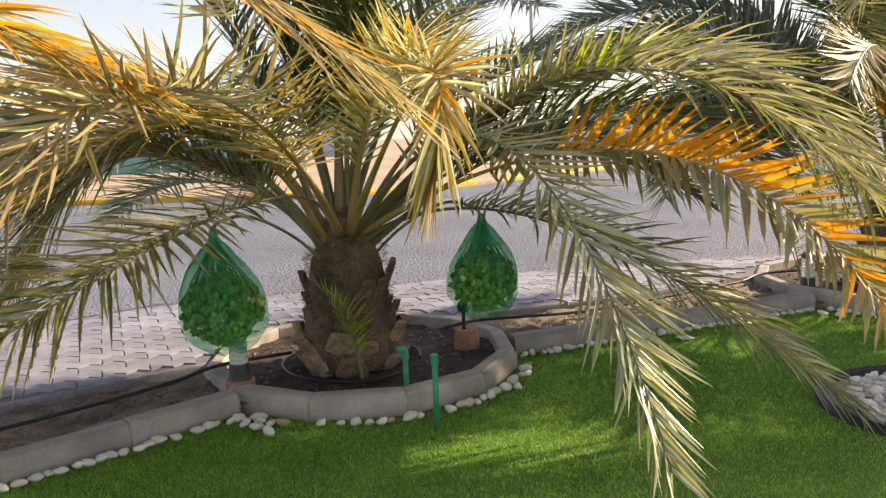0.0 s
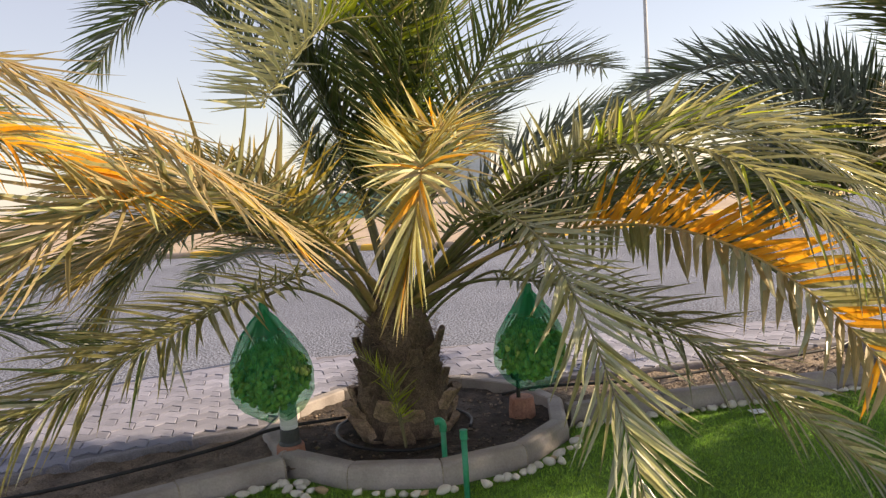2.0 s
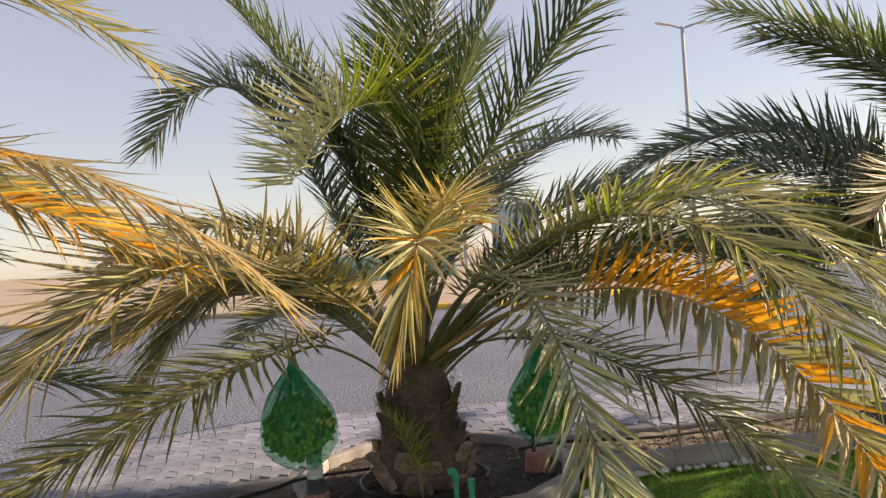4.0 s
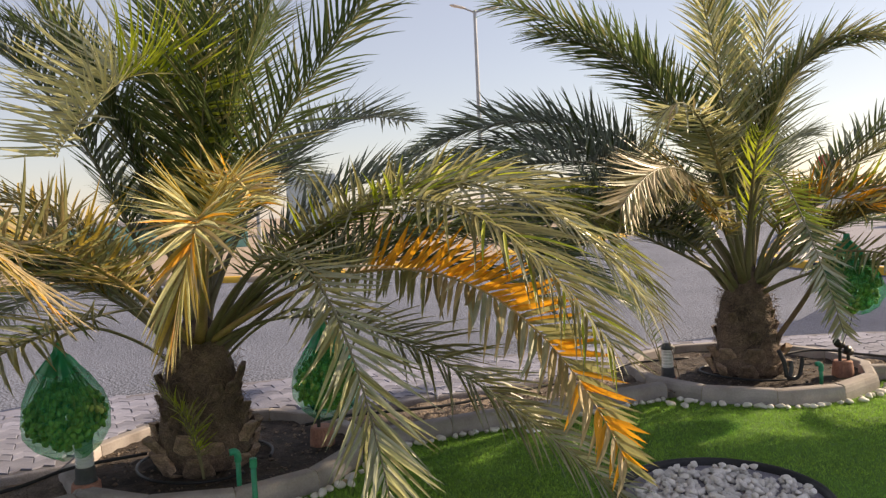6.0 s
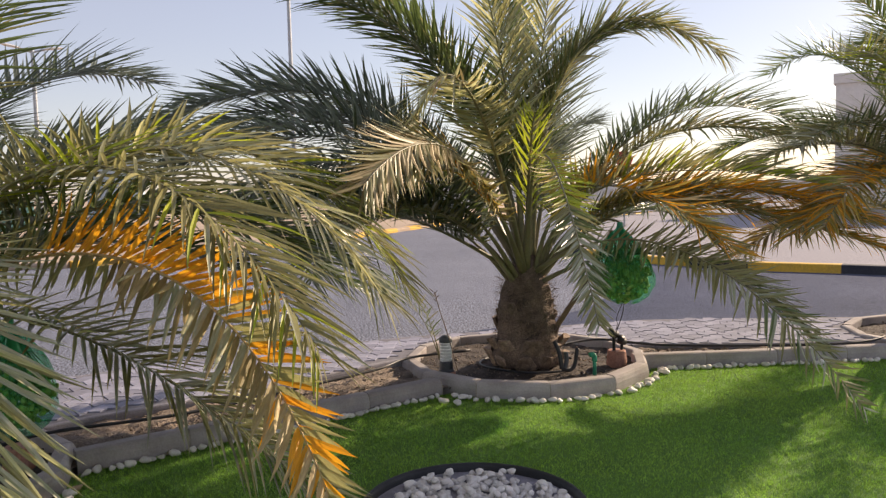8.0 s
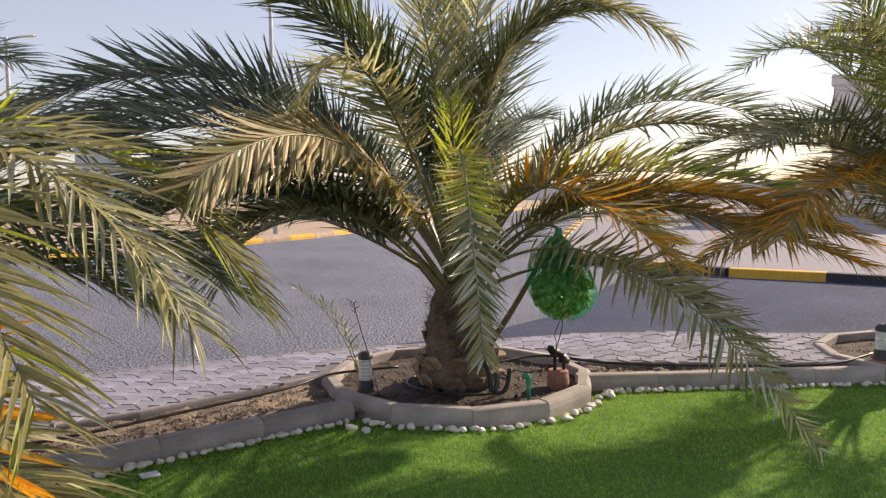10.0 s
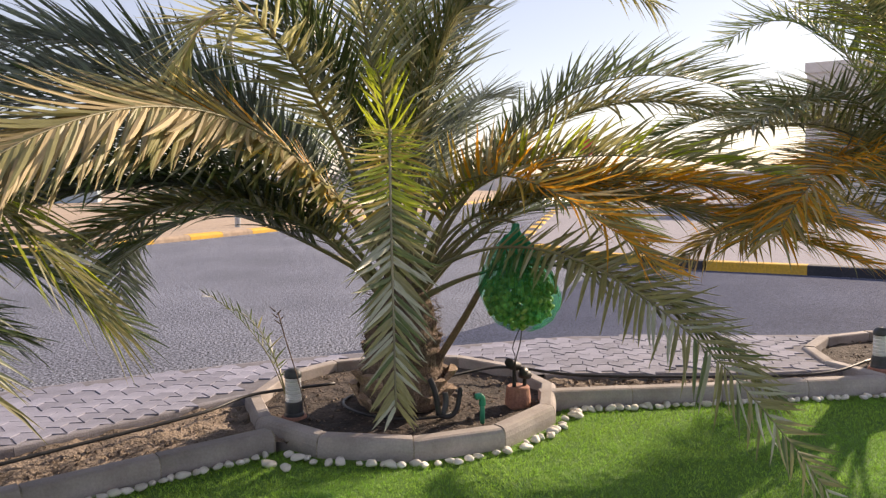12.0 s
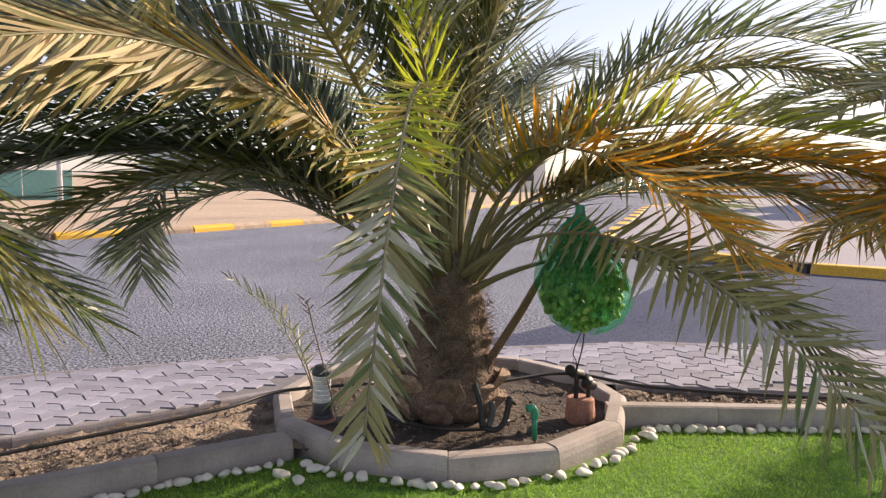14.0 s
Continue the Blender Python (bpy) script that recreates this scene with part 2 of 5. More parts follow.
def lathe(profile, sides=24, close=True):
    verts, faces = [], []
    for r, z in profile:
        for k in range(sides):
            a = 2 * math.pi * k / sides
            verts.append((r * math.cos(a), r * math.sin(a), z))
    for i in range(len(profile) - 1):
        for k in range(sides):
            a, b = i * sides + k, i * sides + (k + 1) % sides
            faces.append((a, b, b + sides, a + sides))
    if close:
        faces.append(tuple(range(sides - 1, -1, -1)))
        faces.append(tuple(range(len(verts) - sides, len(verts))))
    return verts, faces


def box(x0, y0, z0, x1, y1, z1):
    v = [(x, y, z) for x in (x0, x1) for y in (y0, y1) for z in (z0, z1)]
    f = [(0, 1, 3, 2), (4, 6, 7, 5), (0, 4, 5, 1), (2, 3, 7, 6), (0, 2, 6, 4), (1, 5, 7, 3)]
    return v, f


def joined(pieces):
    verts, faces = [], []
    for v, f in pieces:
        n = len(verts)
        verts += [tuple(p) for p in v]
        faces += [tuple(i + n for i in q) for q in f]
    return verts, faces


def smooth_line(points, steps=8):
    """Catmull-Rom through points."""
    p = [Vector(q) for q in points]
    p = [p[0] * 2 - p[1], *p, p[-1] * 2 - p[-2]]
    out = []
    for i in range(1, len(p) - 2):
        for k in range(steps):
            t = k / steps
            a, b, c, d = p[i - 1], p[i], p[i + 1], p[i + 2]
            out.append(0.5 * (2 * b + (c - a) * t + (2 * a - 5 * b + 4 * c - d) * t * t + (3 * b - a - 3 * c + d) * t ** 3))
    out.append(p[-2])
    return out


def y_at(line, x):
    for (x0, y0), (x1, y1) in zip(line, line[1:]):
        if x0 <= x <= x1:
            return y0 + (y1 - y0) * (x - x0) / (x1 - x0)
    return line[0][1] if x < line[0][0] else line[-1][1]


# ---- plan ----
RING_1, RING_2, RING_3 = (-0.47, 4.16, 0.885), (3.40, 5.63, 0.97), (7.25, 5.15, 0.95)
RINGS = (RING_1, RING_2, RING_3)
PALMS = {0: (-3.4, 1.4), 1: (-0.52, 4.02), 2: (3.37, 5.5), 3: (7.3, 5.2)}
LAWN = [(-9, -3.2), (-1.9, 2.62), (-0.98, 3.42), (0.40, 4.21), (2.56, 5.07), (4.25, 5.25), (6.40, 4.84), (8.1, 4.4), (14, 2.2)]
NEAR = [(-9, -2.6), (-2.41, 3.25), (-1.51, 3.89), (0.32, 4.98), (1.32, 5.33), (2.43, 5.88), (4.54, 5.72), (5.79, 5.28), (6.5, 5.16), (8.2, 4.8), (14, 2.7)]
FAR = [(-9, -0.2), (-3.42, 4.54), (-2.23, 5.58), (-0.17, 6.12), (1.12, 6.5), (2.66, 6.76), (5.1, 6.76), (7.1, 6.1), (9.5, 5.2), (14, 3.3)]
DRAIN = (2.2, 3.15, 0.50)


def strip(name, low, high, z, mat, rows=1, step=0.12, rough=0.0, x0=-9.0, x1=14.0):
    nx = int((x1 - x0) / step)
    verts, faces = [], []
    for i in range(nx + 1):
        x = x0 + (x1 - x0) * i / nx
        a = low(x) if callable(low) else y_at(low, x)
        b = high(x) if callable(high) else y_at(high, x)
        for j in range(rows + 1):
            y = a + (b - a) * j / rows
            bumpy = rough * (noise.noise((x * 6, y * 6, 1.7)) + 0.7 * noise.noise((x * 19, y * 19, 4.1)) + 0.3 * noise.noise((x * 47, y * 47, 7.3))) if rough else 0
            sunk = 0.06 if z > 0.05 and any(math.hypot(x - qx, y - qy) < qr - 0.05 for qx, qy, qr in RINGS) else 0.0
            verts.append((x, y, z + bumpy - sunk))
    w = rows + 1
    for i in range(nx):
        for j in range(rows):
            faces.append((i * w + j, (i + 1) * w + j, (i + 1) * w + j + 1, i * w + j + 1))
    return mesh_of(name, verts, faces, mat, smooth=rough > 0)


# ---- ground, road, lawn ----
ground = put("ground", mesh_of("ground", [(-1500, -1500, -0.04), (1500, -1500, -0.04), (1500, 1500, -0.04), (-1500, 1500, -0.04)], [(0, 1, 2, 3)], M_SAND))
tagged(ground, "pale desert sand reaching to the horizon", "ground", kind="structure")
road = put("road", strip("road", FAR, lambda x: 70.0, 0.0, M_ROAD, step=1.0, x0=-60, x1=60))
tagged(road, "grey worn asphalt road with coarse grain", "road", kind="structure")
# outer line of the darker, bluer, finer-grained band of road beside the paving
ROAD_SIDE_LINE = [(-9, 0.3), (-3.42, 5.2), (-2.4, 6.1), (-1.2, 6.2), (-0.17, 6.42), (1.12, 6.78), (2.66, 7.03), (4.2, 7.5), (5.2, 8.2), (7.57, 11.0), (8.3, 12.2), (8.7, 12.2), (9.25, 10.75), (10.2, 9.75), (11.0, 8.75), (14, 6.2)]
side_band = put("road_side", strip("road_side", FAR, ROAD_SIDE_LINE, 0.005, M_ROAD_SIDE, rows=2, step=0.1, x0=-8.9, x1=13.9))
tagged(side_band, "darker, finer-grained blue-grey asphalt along the paving and side road", "road", kind="structure")
lawn = put("lawn", strip("lawn", lambda x: -7.0, LAWN, 0.006, M_TURF, step=0.5))
tagged(lawn, "bright green artificial turf lawn beside the kerb", "lawn", kind="structure")
soil = put("soil_strip", strip("soil_strip", LAWN, NEAR, 0.056, M_SOIL, rows=22, step=0.03, rough=0.03))
tagged(soil, "dry brown soil strip between kerb and paving", "soil", kind="structure")
bed = put("pavement", strip("pavement", NEAR, FAR, 0.0935, M_GAP, rows=30, step=0.04))
tagged(bed, "pavement of pinkish grey interlocking concrete pavers", "pavement", kind="structure")


def kerb_profile(width, height):
    """Across (towards the lawn is minus) and up; the lawn side leans back and its edge is rounded."""
    w = width / 2
    return [(-w, -0.06), (-w, height * 0.55), (-w * 0.86, height * 0.8), (-w * 0.66, height * 0.94), (-w * 0.38, height), (w * 0.85, height), (w, height * 0.93), (w, -0.06)]


def kerb_piece(a, b, da, db, width, height, gap=0.004):
    """One stone from a to b; da and db point across at its ends."""
    a, b, da, db = Vector(a), Vector(b), Vector(da), Vector(db)
    along = (b - a).normalized()
    a, b = a + along * gap, b - along * gap
    prof = kerb_profile(width, height)
    verts = [(*(p + d * u).to_2d(), z) for p, d in ((a, da), (b, db)) for u, z in prof]
    n = len(prof)
    faces = [(k, (k + 1) % n, n + (k + 1) % n, n + k) for k in range(n)] + [tuple(range(n - 1, -1, -1)), tuple(range(n, 2 * n))]
    return verts, faces


def shape_piece(name, piece, mat):
    v, f = piece
    mid = sum((Vector(p) for p in v), Vector()) / len(v)
    me = mesh_of(name, [Vector(p) - mid for p in v], f, mat)
    return me, Matrix.Translation(mid)


def kerb_ring(name, ring, phase, label):
    cx, cy, r = ring
    root = tagged(empty(name, cx, cy), label, "kerb", kind="structure")
    r -= 0.05
    for k in range(12):
        a0, a1 = radians(phase + 30 * k), radians(phase + 30 * (k + 1))
        p0, p1 = (r * math.cos(a0), r * math.sin(a0), 0), (r * math.cos(a1), r * math.sin(a1), 0)
        d0, d1 = (-math.cos(a0), -math.sin(a0), 0), (-math.cos(a1), -math.sin(a1), 0)
        me, m = shape_piece("kerb_stone", kerb_piece(p0, p1, d0, d1, 0.10, 0.115 + random.uniform(-0.004, 0.004)), M_KERB)
        put("kerb_stone", me, root, place=m)
        v, f = kerb_piece(Vector(p1) - Vector((d1[1], -d1[0], 0)) * 0.008, Vector(p1) + Vector((d1[1], -d1[0], 0)) * 0.008, d1, d1, 0.096, 0.111, 0)
        me, m = shape_piece("mortar_joint", (v, f), M_MORTAR)
        put("mortar_joint", me, root, place=m)
    v, f = lathe([(0.02 + (r - 0.04) * k / 30, 0.092 - 0.045 * min(1, k / 18)) for k in range(31)], 90, close=False)
    v = [(x, y, z + 0.014 * noise.noise((x * 7 + cx, y * 7, 2)) + 0.012 * noise.noise((x * 24 + cx, y * 24, 5)) + 0.007 * noise.noise((x * 60 + cx, y * 60, 8))) for x, y, z in v]
    put("planter_soil", mesh_of("planter_soil", v, f, M_WET, smooth=True), root, "dark damp soil in the planter")
    return root


def kerb_run(name, a, b, count, label):
    a, b = Vector((*a, 0)), Vector((*b, 0))
    along = (b - a).normalized()
    across = Vector((-along.y, along.x, 0))
    root = tagged(empty(name, *a.to_2d()), label, "kerb", kind="structure")
    for k in range(count):
        p, q = (b - a) * (k / count), (b - a) * ((k + 1) / count)
        me, m = shape_piece("kerb_stone", kerb_piece(p, q, across, across, 0.10, 0.115 + random.uniform(-0.005, 0.005)), M_KERB)
        put("kerb_stone", me, root, place=m @ pose(0, 0, 0, 0, 0, random.uniform(-0.6, 0.6)))
        v, f = kerb_piece(q - along * 0.007, q + along * 0.007, across, across, 0.094, 0.110, 0)
        me, m = shape_piece("mortar_joint", (v, f), M_MORTAR)
        put("mortar_joint", me, root, place=m)
    return root


kerb_ring("planter_kerb_1", RING_1, -101, "round planter edged with grey concrete kerb stones")
kerb_ring("planter_kerb_2", RING_2, -101, "round planter edged with grey concrete kerb stones")
kerb_ring("planter_kerb_3", RING_3, -101, "round planter edged with grey concrete kerb stones")
kerb_run("kerb_west", (-5.6, -0.58), (-1.02, 3.44), 12, "straight grey concrete kerb between lawn and soil")
kerb_run("kerb_middle", (0.39, 4.26), (2.55, 5.10), 4, "straight grey concrete kerb between lawn and soil")
kerb_run("kerb_east", (4.17, 5.305), (6.42, 4.88), 4, "straight grey concrete kerb between lawn and soil")
kerb_run("kerb_far_east", (8.12, 4.46), (12.5, 2.8), 9, "straight grey concrete kerb between lawn and soil")
for nm, line, w, h in (("paving_edge", NEAR, 0.06, 0.0955), ("road_edge", FAR, 0.06, 0.092)):
    pieces = []
    dense = [(x, y_at(line, x)) for x in np.arange(-9, 12, 0.1)]
    for p, q in zip(dense, dense[1:]):
        if any(math.hypot(p[0] - cx, p[1] - cy) < r - 0.02 for cx, cy, r in RINGS):
            continue
        p, q = Vector((*p, 0)), Vector((*q, 0))
        d = (q - p).normalized()
        pieces.append(kerb_piece(p, q, (-d.y, d.x, 0), (-d.y, d.x, 0), w, h, 0))
    tagged(put(nm, mesh_of(nm, *joined(pieces), M_JOINT)), "thin concrete edging of the paving", "trim", kind="structure")


# ---- palms ----
STYLES = {
    "green": (lambda s, r: GREEN if r < 0.85 else OLIVE, 1.0, 0.10),
    "olive": (lambda s, r: OLIVE if r < 0.72 else (SILVER if r < 0.9 else GREEN), 1.0, 0.22),
    "silver": (lambda s, r: SILVER if r < 0.5 else (OLIVE if r < 0.85 else PALE), 1.0, 0.25),
    "blue": (lambda s, r: BLUE if r < 0.9 else GREEN, 1.0, 0.12),
    "dark": (lambda s, r: BLUE if r < 0.5 else GREEN, 1.0, 0.15),
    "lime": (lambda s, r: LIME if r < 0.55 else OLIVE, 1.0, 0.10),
    "orange": (lambda s, r: (OLIVE if r < 0.75 else GOLD) if s < 0.24 else (ORANGE if r < 0.66 else (TAN if r < 0.86 else GOLD)) if s < 0.80 else (ORANGE if r < 0.35 else GOLD if r < 0.6 else OLIVE), 1.0, 0.25),
    "gold": (lambda s, r: (GOLD if r < 0.5 else OLIVE) if s < 0.5 else (TAN if r < 0.6 else GOLD if r < 0.8 else OLIVE), 1.0, 0.35),
    "spring": (lambda s, r: OLIVE if r < 0.6 else (LIME if r < 0.85 else SILVER), 1.0, 0.22),
    "dusty": (lambda s, r: OLIVE if r < 0.6 else (GOLD if r < 0.8 else GREEN), 1.0, 0.45),
    "ember": (lambda s, r: (OLIVE if r < 0.6 else GOLD) if s < 0.22 else (ORANGE if r < 0.42 else GOLD if r < 0.62 else OLIVE if r < 0.9 else TAN), 1.0, 0.32),
    "grey": (lambda s, r: OLIVE if r < 0.42 else (GREEN if r < 0.68 else SILVER), 1.0, 0.12),
    "arch": (lambda s, r: (OLIVE if r < 0.5 else GOLD if r < 0.7 else BROWN) if s < 0.42 else (OLIVE if r < 0.42 else TAN if r < 0.68 else BROWN), 1.0, 0.22),
    "dead": (lambda s, r: TAN if r < 0.84 else (ORANGE if r < 0.9 else GOLD), 0.9, 0.5),
    "pale": (lambda s, r: (LIME if r < 0.85 else OLIVE) if s < 0.36 else (PALE if r < 0.92 else TAN), 1.0, 0.12),
    "yellow": (lambda s, r: (PALE if r < 0.6 else GOLD) if s < 0.6 else (PALE if r < 0.3 else TAN if r < 0.7 else GOLD if r < 0.9 else ORANGE), 1.0, 0.15),
    # the PALE outer part carries painted sunlight
    "cream": (lambda s, r: (OLIVE if r < 0.6 else SILVER) if s < 0.4 else (PALE if r < 0.7 else SILVER if r < 0.9 else TAN), 1.0, 0.7),
    "straw": (lambda s, r: (OLIVE if r < 0.45 else GOLD if r < 0.6 else BROWN if r < 0.8 else TAN) if s < 0.45 else (TAN if r < 0.45 else BROWN if r < 0.62 else PALE if r < 0.8 else OLIVE), 1.0, 0.35),
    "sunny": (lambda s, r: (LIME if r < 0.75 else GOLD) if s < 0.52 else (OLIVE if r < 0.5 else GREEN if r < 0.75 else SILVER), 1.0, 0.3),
}


# the two sides of a leaf that have withered differently; in pale, PALE paints in sunlight
SIDED = {
    "arch": lambda u, r, hand, m: (ORANGE, GOLD, OLIVE, BROWN)[int(r * 4)] if hand > 0 and u < 0.5 else m,
    "pale": lambda u, r, hand, m: (LIME if r < 0.88 else OLIVE) if hand < 0 and u < 0.62 else (OLIVE if u < 0.2 else PALE if r < 0.8 else SILVER),
    "orange": lambda u, r, hand, m: (OLIVE if u < 0.16 else (ORANGE if r < 0.88 else GOLD) if u < 0.62 else (ORANGE if r < 0.55 else OLIVE)) if hand < 0 else (OLIVE if u < 0.38 else (SILVER if r < 0.4 else TAN if r < 0.75 else BROWN) if u < 0.8 else (ORANGE if r < 0.35 else TAN)),
}


def add_leaflet(verts, faces, slots, base, way, side, length, width, droop, mat, rng):
    """A folded, pointed blade: two halves along a keel."""
    up = side.cross(way).normalized()
    rows = ((0.0, 0.45), (0.14, 0.95), (0.42, 1.0), (0.74, 0.58), (1.0, 0.02))
    n = len(verts)
    curl = rng.uniform(-0.08, 0.08)
    for s, w in rows:
        p = base + way * (length * s) + Vector((0, 0, -1)) * (droop * length * s * s) + side * (curl * length * s * s)
        half = 0.5 * width * w
        verts.append(p - side * half + up * (half * 0.5))
        verts.append(p)
        verts.append(p + side * half + up * (half * 0.5))
    for k in range(4):
        a = n + 3 * k
        faces.append((a, a + 1, a + 4, a + 3))
        faces.append((a + 1, a + 2, a + 5, a + 4))
        slots += [mat, mat]


BLADES = {}


def blade_mesh(mat, variant):
    """A leaflet one metre long and one wide, scaled where it is used; folded on its keel and slightly bowed."""
    if (mat, variant) not in BLADES:
        rng = random.Random(mat * 10 + variant)
        bow, curl = (0.05, 0.10, 0.16)[variant], rng.uniform(-0.6, 0.6)
        verts, faces = [], []
        for s, w in ((0.0, 0.45), (0.14, 0.95), (0.42, 1.0), (0.74, 0.58), (1.0, 0.02)):
            y, z = curl * s * s, bow * s * s
            verts += [(s, y - w / 2, z - 0.012 * w), (s, y, z), (s, y + w / 2, z - 0.012 * w)]
        for k in range(4):
            a = 3 * k
            faces += [(a, a + 1, a + 4, a + 3), (a + 1, a + 2, a + 5, a + 4)]
        BLADES[mat, variant] = mesh_of("leaflet", verts, faces, LEAF[mat])
    return BLADES[mat, variant]


def frond(palm, az, r0, z0, r1, z1, r2, z2, style="green", pairs=None, blade=0.36, first=0.22, bend=0.0, thick=1.0, lift=24, ang=60, singles=0.0, step=0.0145, flutter=0.8, wide_by=1.0, skew=0.0, close=0.40):
    """A pinnate leaf that leaves the crown towards az, bent over (r1, z1) to its tip at (r2, z2); bend shifts the tip sideways."""
    rng = random.Random(f"{palm.name}{az}{r1}{z1}{r2}")
    a = radians(az)
    out, left = Vector((math.cos(a), math.sin(a), 0)), Vector((-math.sin(a), math.cos(a), 0))

    def at(t):
        r = (1 - t) ** 2 * r0 + 2 * t * (1 - t) * r1 + t * t * r2
        z = (1 - t) ** 2 * z0 + 2 * t * (1 - t) * z1 + t * t * z2
        return out * r + Vector((0, 0, z)) + left * (bend * t * t)

    line = [at(t / 40) for t in range(41)]
    run = [0.0]
    for p, q in zip(line, line[1:]):
        run.append(run[-1] + (q - p).length)
    total = run[-1]
    sizes = [0.85 * thick * (0.018 * (1 - k / 40) ** 1.4 + 0.0035 + 0.016 * max(0, 1 - k / 10) ** 1.5) for k in range(41)]
    v, f = tube(line, sizes, 6, 0.7)
    dry = style in ("dead", "straw", "tan", "gold", "orange", "yellow")
    stalk = put("frond", mesh_of("frond", v, f, M_RACHIS_DRY if dry else M_RACHIS, smooth=True), palm)
    pick, size, droop = STYLES[style]
    count = pairs or int(total * (1 - first) / (singles or step))
    verts, faces, slots = [], [], []
    for k in range(count):
        s = first + (1 - first) * (k + 0.5) / count
        d = s * total
        i = next(j for j in range(40) if run[j + 1] >= d or j == 39)
        t = (i + (d - run[i]) / (run[i + 1] - run[i])) / 40
        p = at(t)
        way = (at(min(1, t + 0.01)) - at(max(0, t - 0.01))).normalized()
        across = way.cross(Vector((0, 0, 1)))
        across = left * -1 if across.length < 0.15 else across.normalized()
        if across.dot(left) > 0:
            across = -across
        up = across.cross(way).normalized()
        u = (s - first) / (1 - first)
        shape = (0.55 + 1.6 * u) if u < 0.28 else (1.0 if u < 0.6 else 1.0 - 0.55 * ((u - 0.6) / 0.4) ** 1.3)
        for hand in (-1, 1):
            open_by = radians(ang * (1.02 - close * u) + rng.gauss(0, 4))
            tilt = radians(lift - 6 + skew * hand * (1 - 0.5 * u * (hand > 0)) + flutter * (18 if (k + (hand > 0)) % 2 else -18) + rng.gauss(0, 6))
            across_up = across * (hand * math.cos(tilt)) + up * math.sin(tilt)
            dirn = (way * math.cos(open_by) + across_up * math.sin(open_by)).normalized()
            side = dirn.cross(up * math.cos(tilt) - across * (hand * math.sin(tilt))).normalized()
            ln = 1.2 * blade * size * shape * rng.uniform(0.85, 1.1)
            start = p + way * rng.uniform(-0.012, 0.012)
            wide = wide_by * (0.011 if style == "dead" else 0.0175) * (1 if pairs is None else 0.5) * rng.uniform(0.8, 1.15) * (0.6 + 0.4 * shape)
            sag = 0.75 * droop * rng.uniform(0.4, 1.6) * (0.5 + 0.8 * u)
            mat = pick(u, rng.random())
            if style in SIDED:
                mat = SIDED[style](u, rng.random(), hand, mat)
            if singles:
                # one shared blade, aimed a little lower where it sags
                aim = (dirn + Vector((0, 0, -0.6 * sag))).normalized()
                keel = (side - aim * side.dot(aim)).normalized()
                m = Matrix((aim, keel, aim.cross(keel))).transposed().to_4x4()
                put("leaflet", blade_mesh(mat, rng.randrange(3)), stalk, place=Matrix.Translation(start) @ m @ Matrix.Diagonal((ln, wide, ln * rng.choice((-1, -1, -1, 1)), 1)))
            else:
                add_leaflet(verts, faces, slots, start, dirn, side, ln, wide, sag, mat, rng)
    if not verts:
        return stalk
    tagged(put("foliage", mesh_of("foliage", verts, faces, LEAF, slots), stalk), kind="stuff")
    return stalk


def boot_mesh(k):
    """The cut foot of an old leaf: a curved wedge, broad below and blunt above."""
    rng = random.Random(k)
    verts, faces = [], []
    rows = ((0.0, 0.080, 0.000), (0.05, 0.078, 0.022), (0.10, 0.062, 0.045), (0.145, 0.046, 0.062))
    for z, w, o in rows:
        for u in (-1, -0.5, 0, 0.5, 1):
            verts.append((o + 0.028 * (1 - u * u) + rng.uniform(-0.004, 0.004), u * w, z + rng.uniform(-0.006, 0.006)))
    for z, w, o in rows[::-1]:
        verts += [(o - 0.02, w, z), (o - 0.02, -w, z)]
    for i in range(3):
        for j in range(4):
            a = i * 5 + j
            faces.append((a, a + 1, a + 6, a + 5))
    faces.append((15, 16, 17, 18, 19, 20, 21))
    for i in range(3):
        faces.append((i * 5, i * 5 + 5, 21 + 2 * (2 - i), 21 + 2 * (3 - i)))
        faces.append((i * 5 + 9, i * 5 + 4, 20 + 2 * (3 - i), 20 + 2 * (2 - i)))
    return mesh_of("leaf_base", verts, faces, M_BOOT)


BOOTS = [boot_mesh(k) for k in range(6)]
OLD_BOOTS = [boot_mesh(k + 20) for k in range(6)]
for me in OLD_BOOTS:
    me.materials[0] = M_BOOT_DARK


